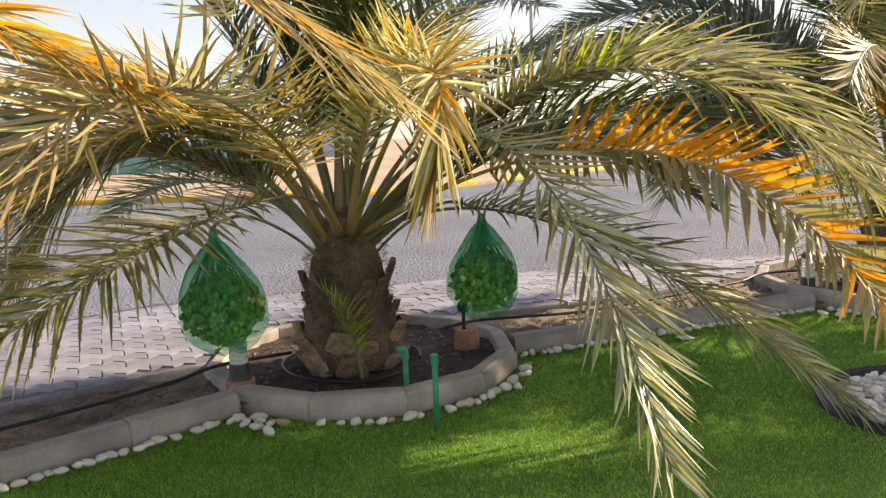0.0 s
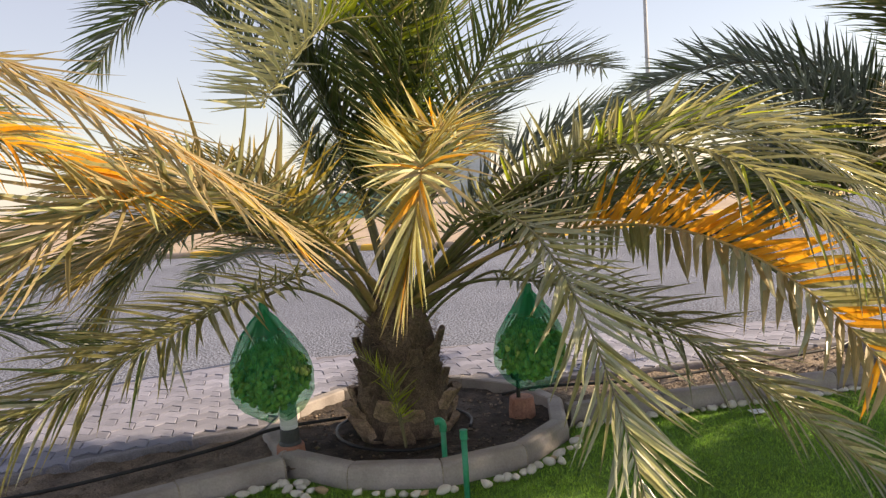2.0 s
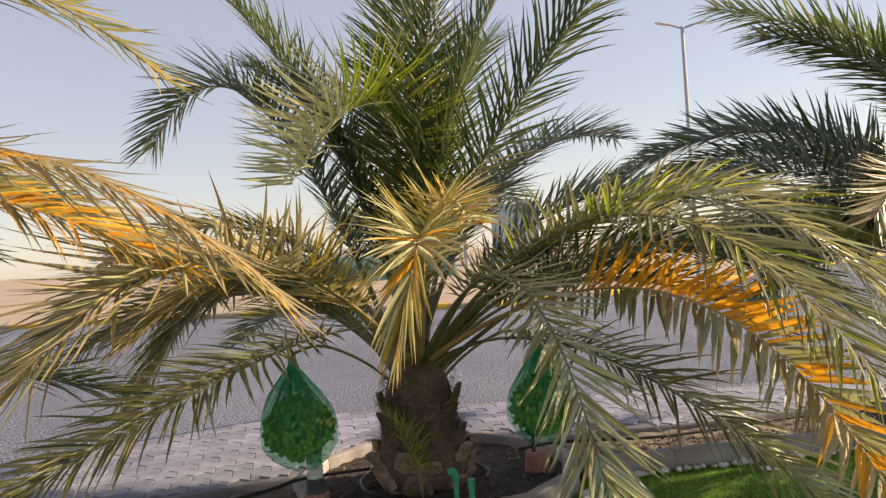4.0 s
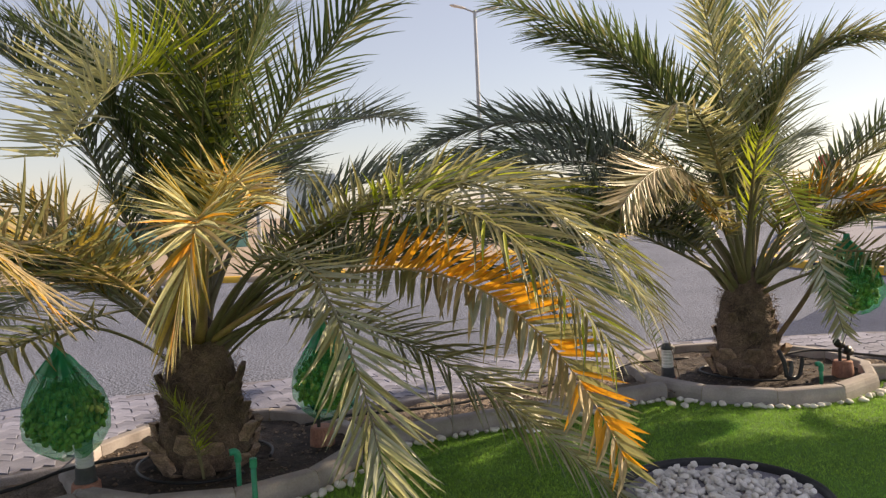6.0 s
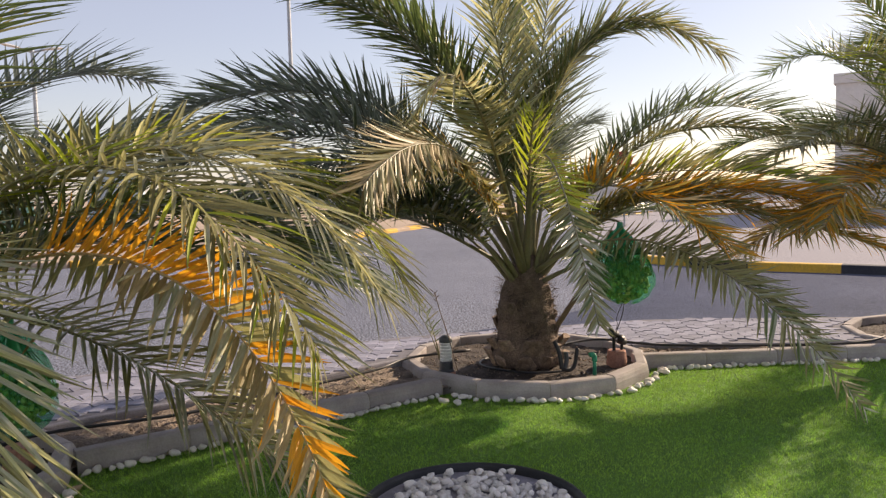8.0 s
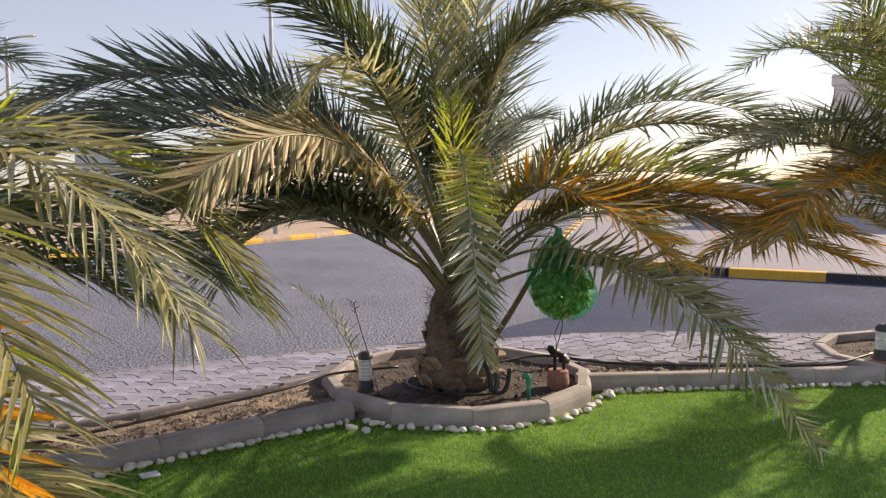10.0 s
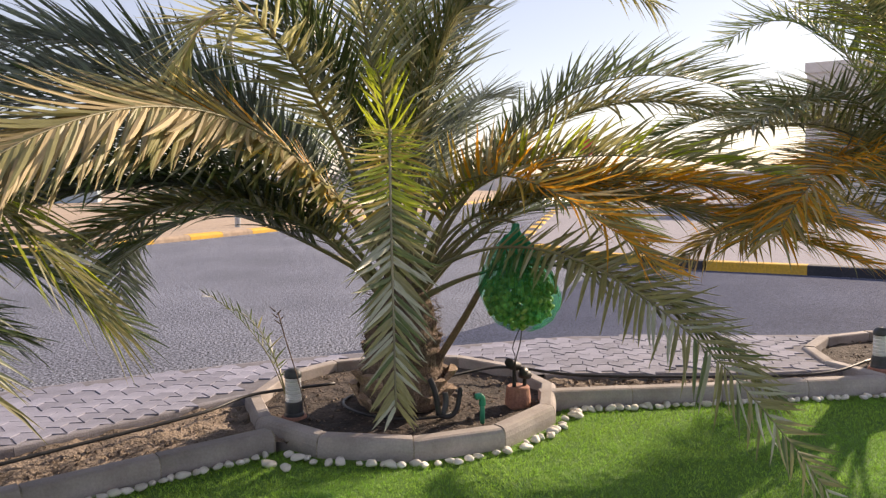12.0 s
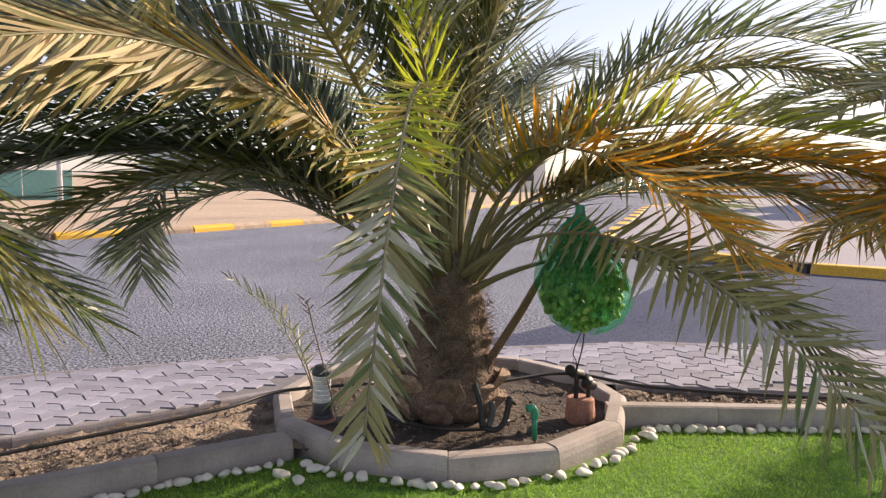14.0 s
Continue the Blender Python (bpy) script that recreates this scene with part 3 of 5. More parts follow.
def palm(index, label, radius, height):
    x, y = PALMS[index]
    root = tagged(empty("date_palm", x, y, 0.08), label, "palm tree", group="date palms along the kerb")
    rng = random.Random(index + 40)
    prof = [(radius * 1.12, 0.0), (radius * 1.16, 0.08), (radius * 1.02, 0.2), (radius * 0.96, 0.34), (radius * 0.92, height * 0.75), (radius * 0.8, height), (radius * 0.55, height + 0.16), (radius * 0.25, height + 0.3)]
    v, f = lathe([(r, z) for r, z in prof], 32)
    v = [(px * (1 + 0.10 * noise.noise((px * 9, py * 9, pz * 9 + index))), py * (1 + 0.10 * noise.noise((px * 9, py * 9, pz * 9 + index))), pz) for px, py, pz in v]
    trunk = put("trunk", mesh_of("trunk", v, f, M_TRUNK, smooth=True), root, "rough brown fibrous trunk with old leaf bases")
    for row in range(9):
        for k in range(9):
            low = row < 2
            if not low and rng.random() < 0.35:
                continue
            a = 360 / 9 * (k + 0.5 * (row % 2)) + rng.uniform(-9, 9)
            z = -0.02 + (row * 0.10 if low else 0.13 + (row - 1) * 0.062) + rng.uniform(-0.02, 0.02)
            if z > height - (0.04 if low else 0.15):
                continue
            rr = radius * (1.07 - 0.2 * z / height) - (0.03 if low else 0.03)
            size = (1.15 if low else rng.choice((0.6, 0.75, 1.0))) * rng.uniform(0.8, 1.2) * radius / 0.27
            m = pose(rr * math.cos(radians(a)), rr * math.sin(radians(a)), z, rng.uniform(-14, 14), rng.uniform(0, 14) if low else rng.uniform(-6, 8), a) @ Matrix.Diagonal((size * (1.1 if low else 0.75), size * (1 if low else 0.8), size * (0.9 if low else 1.05), 1))
            put("leaf_base", (BOOTS if low else OLD_BOOTS)[rng.randrange(6)], trunk, place=m)
    verts, faces = [], []
    for k in range(1600):
        a, z = rng.uniform(0, 2 * math.pi), rng.uniform(0.1, height + 0.1)
        rr = radius * (1.10 - 0.22 * z / height) + rng.uniform(-0.02, 0.015)
        p = Vector((rr * math.cos(a), rr * math.sin(a), z))
        tang, outw = Vector((-math.sin(a), math.cos(a), 0)), Vector((math.cos(a), math.sin(a), 0))
        d = (tang * rng.uniform(-1, 1) + outw * rng.uniform(0.0, 0.55) + Vector((0, 0, rng.uniform(-0.6, 0.7)))).normalized() * rng.uniform(0.03, 0.10)
        s = d.cross(outw).normalized() * rng.uniform(0.0008, 0.0022)
        n = len(verts)
        bow = Vector((0, 0, rng.uniform(-0.015, 0.02)))
        verts += [p - s, p + s, p + d * 0.55 + bow + s * 0.7, p + d * 0.55 + bow - s * 0.7, p + d]
        faces += [(n, n + 1, n + 2, n + 3), (n + 3, n + 2, n + 4)]
    put("trunk_fibre", mesh_of("trunk_fibre", verts, faces, M_FIBRE), root, "loose brown fibre strands")
    return root


palm_0 = palm(0, "date palm with drying orange and tan fronds beside the lawn", 0.27, 0.6)
palm_1 = palm(1, "low date palm with green, orange and dry fronds in a planter", 0.24, 0.56)
palm_2 = palm(2, "date palm with arching green and orange fronds in a planter", 0.23, 0.56)
palm_3 = palm(3, "date palm with lush green fronds in the far planter", 0.26, 0.6)
Z = 0.62
# first planter
frond(palm_1, -47, 0.1, 0.7, 1.28, 1.93, 2.22, 0.17, "silver", bend=-0.43, blade=0.33, ang=50, singles=0.026)
frond(palm_1, -20.4, 0.1, 0.66, 0.94, 1.23, 2.44, 0.05, "silver", bend=-0.31, blade=0.34, step=0.018)
frond(palm_1, -33.3, 0.1, 0.7, 1.90, 1.66, 2.68, 0.46, "orange", bend=-0.44, blade=0.24, lift=23, skew=-46, singles=0.021, first=0.3, ang=60, wide_by=1.35, flutter=0.9, close=0.3)
frond(palm_1, -34.6, 0.1, 0.7, 1.58, 2.11, 2.60, 0.86, "spring", bend=-0.26, blade=0.36, lift=20, step=0.019)
frond(palm_1, -26, 0.1, 0.7, 1.70, 2.22, 2.56, 0.92, "silver", bend=0.0, blade=0.36, lift=20, step=0.019)
frond(palm_1, -17.9, 0.1, 0.7, 1.81, 2.30, 2.54, 0.90, "spring", bend=0.32, blade=0.36, lift=22, step=0.018)
frond(palm_1, -20, 0.12, 0.7, 1.30, 1.75, 2.35, 0.95, "dark", blade=0.36)
frond(palm_1, 0, 0.12, Z, 1.49, 1.79, 2.51, 0.80, "dark")
frond(palm_1, 8, 0.12, 0.7, 1.0, 1.5, 2.1, 0.75, "dark")
frond(palm_1, 241, 0.1, 0.62, 0.03, 1.33, 2.35, 0.53, "olive", bend=0.18, first=0.30, blade=0.38)
frond(palm_1, 267.2, 0.1, 0.7, 2.03, 1.85, 2.53, 1.04, "straw", bend=-0.37, blade=0.46, lift=24, singles=0.018, first=0.30, ang=56)
frond(palm_1, 212, 0.12, 0.62, 0.92, 1.93, 1.56, 0.64, "dusty", blade=0.42)
frond(palm_1, 185, 0.12, 0.62, 0.72, 1.61, 1.92, 0.93, "dark", blade=0.36)
frond(palm_1, 254.4, 0.06, 0.8, -0.27, 3.02, 1.01, 1.71, "pale", bend=-0.03, blade=0.46, lift=50, first=0.36, ang=94, singles=0.014, flutter=0.8, wide_by=1.05)
frond(palm_1, 20, 0.05, 0.82, 0.11, 1.94, 0.66, 2.92, "green", blade=0.46)
frond(palm_1, 60, 0.08, 0.8, 0.3, 2.3, 0.9, 2.75, "green", blade=0.46)
frond(palm_1, 95, 0.05, 0.8, 0.1, 2.0, 0.35, 3.1, "green", blade=0.48)
frond(palm_1, -25, 0.03, 0.8, 0.05, 1.9, 0.35, 2.95, "green", blade=0.46)
frond(palm_1, 208, 0.12, 0.66, 0.85, 1.85, 1.95, 1.05, "dark", blade=0.40)
frond(palm_1, 198, 0.12, 0.66, 0.80, 1.55, 1.95, 0.90, "dusty", blade=0.40)
frond(palm_1, 228, 0.12, 0.66, 0.70, 1.75, 1.60, 1.00, "gold", blade=0.36, lift=36)
frond(palm_1, 175, 0.05, 0.8, 0.2, 2.2, 1.0, 2.6, "dark", blade=0.42)
frond(palm_1, -10.4, 0.05, 0.8, -0.13, 1.25, 1.45, 2.89, "green", bend=-0.07, blade=0.46, lift=12, step=0.0135)
frond(palm_1, 44.1, 0.05, 0.8, 0.67, 2.24, 1.85, 2.07, "blue", bend=0.11, blade=0.40)
frond(palm_1, 179.1, 0.1, 0.7, 0.96, 3.27, 1.71, 2.15, "dark", bend=-0.04, blade=0.42, lift=30)
frond(palm_1, 190, 0.05, 0.8, 0.25, 2.1, 1.04, 3.0, "green", blade=0.46)
frond(palm_1, 165, 0.12, Z, 0.98, 1.61, 2.05, 0.82, "dark")
frond(palm_1, -70.6, 0.1, 0.7, 2.02, 1.88, 2.02, 1.08, "yellow", bend=-0.17, blade=0.31, first=0.52, lift=44, ang=78, step=0.014, flutter=0.8, close=0.95)
frond(palm_1, 150, 0.12, Z, 0.9, 1.3, 1.9, 0.75, "dark")
frond(palm_1, 120, 0.1, 0.75, 0.8, 2.0, 1.9, 1.5, "blue")
frond(palm_1, 75, 0.1, 0.75, 0.7, 2.2, 1.8, 1.6, "blue")
frond(palm_1, 15, 0.1, 0.75, 0.8, 2.0, 2.2, 1.5, "blue")
frond(palm_1, 178, 0.1, 0.75, 0.8, 2.0, 2.1, 1.4, "gold", blade=0.36)
frond(palm_1, -60, 0.1, 0.75, 0.5, 1.9, 1.2, 1.45, "yellow", blade=0.30, lift=35)
# second planter
frond(palm_2, 236.4, 0.1, 0.7, 1.66, 1.99, 2.78, 1.37, "arch", bend=-0.07, blade=0.40, lift=0, skew=44, first=0.24, ang=40, singles=0.014, flutter=0.4, wide_by=1.3)
frond(palm_2, -66.1, 0.1, 0.7, 0.37, 1.87, 1.66, 0.92, "ember", bend=0.17, blade=0.36, lift=30, singles=0.022)
frond(palm_2, -21, 0.1, 0.7, 0.40, 1.69, 2.69, 0.81, "ember", bend=0.04, blade=0.36, lift=30, step=0.016)
frond(palm_2, -38, 0.12, 0.67, 0.46, 2.02, 1.40, 0.90, "ember", blade=0.34, lift=28, step=0.019)
frond(palm_2, -32, 0.12, 0.67, 0.50, 1.63, 1.90, 1.02, "olive", blade=0.34, lift=16, step=0.02)
frond(palm_2, -28, 0.12, 0.67, 0.80, 1.75, 2.35, 1.05, "ember", blade=0.34, lift=24)
frond(palm_2, -34, 0.12, 0.67, 1.00, 1.75, 2.50, 1.00, "ember", blade=0.34, lift=32, step=0.02)
frond(palm_2, -65.8, 0.1, 0.7, 1.30, 1.49, 2.32, 0.04, "olive", bend=0.36, blade=0.25, lift=6, skew=-36, ang=76, singles=0.03, wide_by=1.15, flutter=0.4)
frond(palm_2, -48, 0.12, Z, 1.20, 1.24, 2.05, 0.30, "olive", blade=0.30)
frond(palm_2, -3.4, 0.1, 0.7, 0.96, 2.52, 2.53, 1.71, "dark", bend=-0.06, blade=0.38, lift=40, step=0.024, flutter=0.4)
frond(palm_2, -47.6, 0.1, 0.7, 0.37, 1.72, 2.06, 1.32, "spring", bend=-0.09, lift=48, blade=0.32, step=0.024, flutter=0.5)
frond(palm_2, 186.1, 0.1, 0.7, 1.60, 1.70, 1.54, 0.67, "blue", bend=-0.54, blade=0.40)
frond(palm_2, 200, 0.12, 0.66, 0.90, 1.65, 2.2, 1.15, "blue", blade=0.38)
frond(palm_2, 184.5, 0.1, 0.8, 1.15, 2.60, 2.66, 1.76, "blue", bend=0.09, blade=0.40, lift=26, step=0.011, flutter=1.0)
frond(palm_2, 196, 0.1, 0.8, 1.10, 2.30, 2.55, 1.55, "blue", blade=0.38, lift=16)
frond(palm_2, 190, 0.1, 0.8, 1.15, 2.42, 2.60, 1.62, "blue", blade=0.36, lift=18, step=0.014)
frond(palm_2, -29.3, 0.05, 0.8, 0.15, 3.22, 1.42, 2.26, "olive", bend=0.02, blade=0.36, lift=10)
frond(palm_2, 240.3, 0.1, 0.7, 1.96, 2.58, 1.75, 1.67, "cream", bend=-0.36, blade=0.32, lift=0, first=0.5, ang=46, singles=0.014, flutter=0.4, wide_by=0.9)
frond(palm_2, 214, 0.12, 0.66, 0.95, 1.75, 2.3, 1.32, "dark", blade=0.42, lift=10)
frond(palm_2, 199, 0.12, 0.66, 0.85, 1.55, 2.1, 1.25, "dark", blade=0.40, lift=16)
frond(palm_2, 189.2, 0.05, 0.8, 0.14, 2.47, 1.93, 2.88, "green", bend=-0.02, blade=0.46, lift=10, step=0.0135)
frond(palm_2, -20, 0.05, 0.8, 0.0, 2.6, 1.01, 2.5, "green", blade=0.46)
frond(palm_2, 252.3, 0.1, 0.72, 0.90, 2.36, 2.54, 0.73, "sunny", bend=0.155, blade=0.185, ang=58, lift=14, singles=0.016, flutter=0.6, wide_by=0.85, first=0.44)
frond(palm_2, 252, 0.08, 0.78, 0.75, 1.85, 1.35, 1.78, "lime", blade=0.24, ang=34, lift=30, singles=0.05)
# silver on 225 and 280 puts skylight on the upper sides into colour
frond(palm_2, 225, 0.05, 0.8, 0.2, 2.2, 0.8, 3.0, "silver", blade=0.40, step=0.024, ang=48)
frond(palm_2, 190, 0.05, 0.8, 0.45, 2.55, 1.65, 2.65, "green", blade=0.48, lift=10)
frond(palm_2, 280, 0.05, 0.8, 0.12, 2.0, 0.45, 2.95, "silver", blade=0.40, step=0.024, ang=48)
frond(palm_2, 90, 0.05, 0.8, 0.15, 2.2, 0.5, 3.2, "green")
frond(palm_2, 150, 0.05, 0.8, 0.3, 2.4, 1.2, 2.9, "green")
frond(palm_2, 30, 0.05, 0.8, 0.3, 2.4, 1.2, 2.7, "blue")
frond(palm_2, 60, 0.1, 0.75, 0.7, 2.1, 1.7, 1.7, "blue")
frond(palm_2, 40, 0.1, 0.75, 0.5, 2.0, 1.3, 1.9, "blue")
frond(palm_2, 120, 0.1, 0.75, 0.7, 2.1, 1.8, 1.5, "dark")
frond(palm_2, 170, 0.12, Z, 0.8, 1.6, 1.7, 0.8, "dark")
frond(palm_2, 205, 0.12, Z, 0.9, 1.6, 1.9, 1.0, "olive")
frond(palm_2, 10, 0.12, Z, 0.9, 1.5, 1.9, 0.9, "dark")
frond(palm_2, -5, 0.1, 0.75, 0.8, 2.1, 2.2, 1.7, "olive")
frond(palm_2, 203, 0.08, 0.78, 1.05, 2.15, 2.75, 1.45, "blue", blade=0.44, lift=20)
frond(palm_2, 211, 0.08, 0.78, 1.0, 2.0, 2.5, 1.30, "blue", blade=0.42, lift=14)
# third planter
frond(palm_3, 129.2, 0.06, 0.8, 0.76, 3.04, 1.73, 2.47, "green", bend=-0.57, blade=0.42, singles=0.026)
frond(palm_3, 209.4, 0.06, 0.8, 0.70, 2.31, 2.45, 2.17, "spring", bend=-0.18, blade=0.44, singles=0.026)
frond(palm_3, 195, 0.12, Z, 0.8, 1.7, 2.0, 1.3, "dark", blade=0.36)
frond(palm_3, 200, 0.12, 0.72, 0.96, 2.06, 2.67, 0.99, "ember", blade=0.36, step=0.02)
frond(palm_3, 205, 0.12, 0.67, 1.9, 1.85, 2.75, 1.05, "ember", blade=0.36, step=0.02)
frond(palm_3, 196, 0.1, 0.72, 0.9, 2.2, 2.3, 1.6, "grey", blade=0.42)
frond(palm_3, 180, 0.12, Z, 1.0, 1.6, 2.2, 0.8, "gold", blade=0.34)
frond(palm_3, 186, 0.1, 0.75, 0.8, 2.0, 2.3, 1.5, "olive", blade=0.38)
frond(palm_3, 203, 0.05, 0.8, 0.5, 2.6, 1.9, 2.3, "green", blade=0.46)
frond(palm_3, 160, 0.1, 0.75, 0.8, 2.2, 2.1, 1.6, "green")
frond(palm_3, 175, 0.05, 0.8, 0.3, 2.5, 1.2, 2.9, "green")
frond(palm_3, 240, 0.05, 0.8, 0.4, 2.6, 1.6, 2.5, "green")
frond(palm_3, 90, 0.05, 0.8, 0.3, 2.6, 1.3, 2.6, "green")
# mostly unseen fronds, added to throw shade and streaks on the lawn
frond(palm_3, -40, 0.1, 0.75, 0.8, 2.2, 2.0, 1.5, "green")
frond(palm_3, 310, 0.1, 0.75, 0.8, 2.0, 2.1, 1.1, "olive")
frond(palm_3, 260, 0.1, 0.75, 0.9, 2.2, 2.2, 1.3, "olive")
frond(palm_3, 0, 0.1, 0.75, 0.8, 2.2, 2.0, 1.5, "green")
frond(palm_3, 40, 0.1, 0.75, 0.8, 2.2, 2.0, 1.5, "green")
# the palm beside the start
frond(palm_0, 12, 0.1, 0.75, 1.2, 2.25, 2.7, 1.35, "ember", blade=0.36)
frond(palm_0, -5.3, 0.1, 0.7, 2.18, 2.39, 3.36, 1.27, "dead", bend=0.15, blade=0.34, ang=32, lift=8, thick=0.6, singles=0.02)
frond(palm_0, 10, 0.08, 0.8, 1.50, 3.20, 2.74, 1.97, "dusty", blade=0.36, singles=0.03)
frond(palm_0, 35, 0.1, 0.75, 0.9, 2.4, 2.1, 1.6, "olive")
frond(palm_0, 26, 0.1, 0.75, 1.0, 2.3, 2.4, 1.5, "olive")
frond(palm_0, 38, 0.12, Z, 1.1, 1.3, 2.3, 0.75, "dark", blade=0.38)
frond(palm_0, -20, 0.1, 0.75, 0.8, 2.2, 1.9, 1.2, "olive")
frond(palm_0, 70, 0.1, 0.75, 0.8, 2.3, 1.9, 1.5, "green")
frond(palm_0, 110, 0.1, 0.75, 0.8, 2.2, 2.0, 1.3, "green")
frond(palm_0, 160, 0.1, 0.75, 0.8, 2.2, 2.0, 1.3, "green")
frond(palm_0, 210, 0.1, 0.75, 0.8, 2.2, 2.0, 1.3, "green")
frond(palm_0, 260, 0.1, 0.75, 0.8, 2.2, 2.0, 1.3, "olive")
frond(palm_0, 310, 0.1, 0.75, 0.8, 2.2, 1.8, 1.3, "olive")
frond(palm_0, 45, 0.05, 0.8, 0.3, 2.5, 0.9, 2.9, "green")
frond(palm_0, 190, 0.05, 0.8, 0.3, 2.5, 0.9, 2.9, "green")


# ---- date bunches in nets ----
def date_bag(x, y, top, height, width, seed, lean=0.0, fill=0.56):
    rng = random.Random(seed)
    root = tagged(empty("date_bunch", x, y, top), "bunch of green dates in a green net bag under a palm", "dates", group="bagged date bunches")
    w = width / 2
    prof = [(0.012, 0.03), (0.02, 0.0), (0.028, -0.02), (0.30 * w, -0.10 * height), (0.62 * w, -0.26 * height), (0.88 * w, -0.44 * height), (1.0 * w, -0.62 * height), (0.95 * w, -0.76 * height), (0.72 * w, -0.9 * height), (0.4 * w, -0.985 * height), (0.05, -1.0 * height)]
    dense = []
    for (r0, z0), (r1, z1) in zip(prof, prof[1:]):
        dense += [(r0, z0), ((r0 + r1) / 2, (z0 + z1) / 2)]
    dense.append(prof[-1])
    v, f = lathe(dense, 48, close=False)
    out = []
    for px, py, pz in v:
        a = math.atan2(py, px)
        k = -pz / height
        pleat = 1 + (0.10 * max(0, 1 - k * 1.5)) * math.sin(a * 12 + seed) + 0.10 * noise.noise((px * 8 + seed, py * 8, pz * 8)) + 0.05 * math.sin(a * 3 + k * 6 + seed)
        out.append((px * pleat + lean * k * k, py * pleat, pz + 0.01 * math.sin(a * 5)))
    net = put("net_bag", mesh_of("net_bag", out, f, M_NET, smooth=True), root, "translucent green net bag")
    # the strands fan out from the stalk, each with its dates
    sv, dv = [], []
    unit_v, unit_f = lathe([(0.004, -0.5), (0.30, -0.40), (0.44, -0.15), (0.45, 0.12), (0.32, 0.38), (0.1, 0.5)], 7)
    n_dates = 0
    for k in range(70):
        a, q = rng.uniform(0, 2 * math.pi), math.sqrt(rng.random())
        end = Vector((q * 0.95 * w * math.cos(a) + lean * 0.6, q * 0.95 * w * math.sin(a), -height * rng.uniform(0.66, 0.80) + 0.10 * height * q * q))
        mid = Vector((end.x * 0.55, end.y * 0.55, -height * 0.28))
        pts = [Vector((0, 0, 0.0)), mid * 0.5 + Vector((0, 0, 0.0)), mid, (mid + end) / 2 + Vector((end.x * 0.12, end.y * 0.12, 0)), end]
        sv.append(tube(smooth_line(pts, 3), 0.0022, 4, cap=False))
    for k in range(820):
        a, cz = rng.uniform(0, 2 * math.pi), rng.uniform(-1, 1)
        q = (0.25 + 0.75 * rng.random() ** 0.5) * math.sqrt(1 - cz * cz)
        p = Vector((q * 0.9 * w * math.cos(a) + lean * 0.5, q * 0.9 * w * math.sin(a), -fill * height + cz * 0.31 * height * (0.8 + 0.2 * rng.random())))
        p += Vector((rng.uniform(-1, 1), rng.uniform(-1, 1), rng.uniform(-1, 1))) * 0.008
        m = Matrix.Translation(p) @ Euler((rng.uniform(-0.9, 0.9), rng.uniform(-0.9, 0.9), rng.uniform(0, 6))).to_matrix().to_4x4() @ Matrix.Diagonal((0.028, 0.028, 0.036 * rng.uniform(0.85, 1.15), 1))
        dv.append(([m @ Vector(q2) for q2 in unit_v], unit_f))
    tagged(put("fruit_stem", mesh_of("fruit_stem", *joined(sv), M_STRAND), root), "thin green fruit strands", kind="stuff")
    tagged(put("fruit_mass", mesh_of("fruit_mass", *joined(dv), M_DATE, smooth=True), root), "plump unripe green dates", kind="stuff")
    v, f = tube([(0, 0, 0.035), (0, 0, -0.03)], [0.02, 0.026], 10)
    put("tie", mesh_of("tie", v, f, M_PIPE), root)
    return root


BAG_1 = date_bag(-1.06, 3.46, 0.86, 0.55, 0.42, 3, 0.03, fill=0.61)
BAG_2 = date_bag(0.22, 3.92, 0.84, 0.52, 0.39, 7, fill=0.61)
BAG_3 = date_bag(3.86, 4.92, 1.13, 0.54, 0.44, 11, 0.05, fill=0.68)


def stalk_to(palm_index, x, y, z, start, apex, radius=0.012):
    """The fruit stalk, from the crown over an apex down to its bag."""
    cx, cy = PALMS[palm_index]
    d = Vector((x - cx, y - cy, 0))
    pts = [Vector((cx, cy, start)) + d * 0.15, Vector((cx, cy, apex * 0.86)) + d * 0.42, Vector((cx, cy, apex)) + d * 0.75, Vector((x, y, z + 0.06)) - d * 0.02, Vector((x, y, z - 0.02))]
    v, f = tube(smooth_line(pts, 6), radius, 8, 0.7)
    ob = put("fruit_stalk", mesh_of("fruit_stalk", v, f, M_RACHIS, smooth=True))
    tagged(ob, "bent olive fruit stalk from crown to date bag", "stalk", group="fruit stalks")


stalk_to(1, -1.06, 3.46, 0.86, 0.62, 0.94)
stalk_to(1, 0.21, 3.92, 0.84, 0.62, 0.94)
stalk_to(2, 3.86, 4.92, 1.11, 0.75, 1.17)


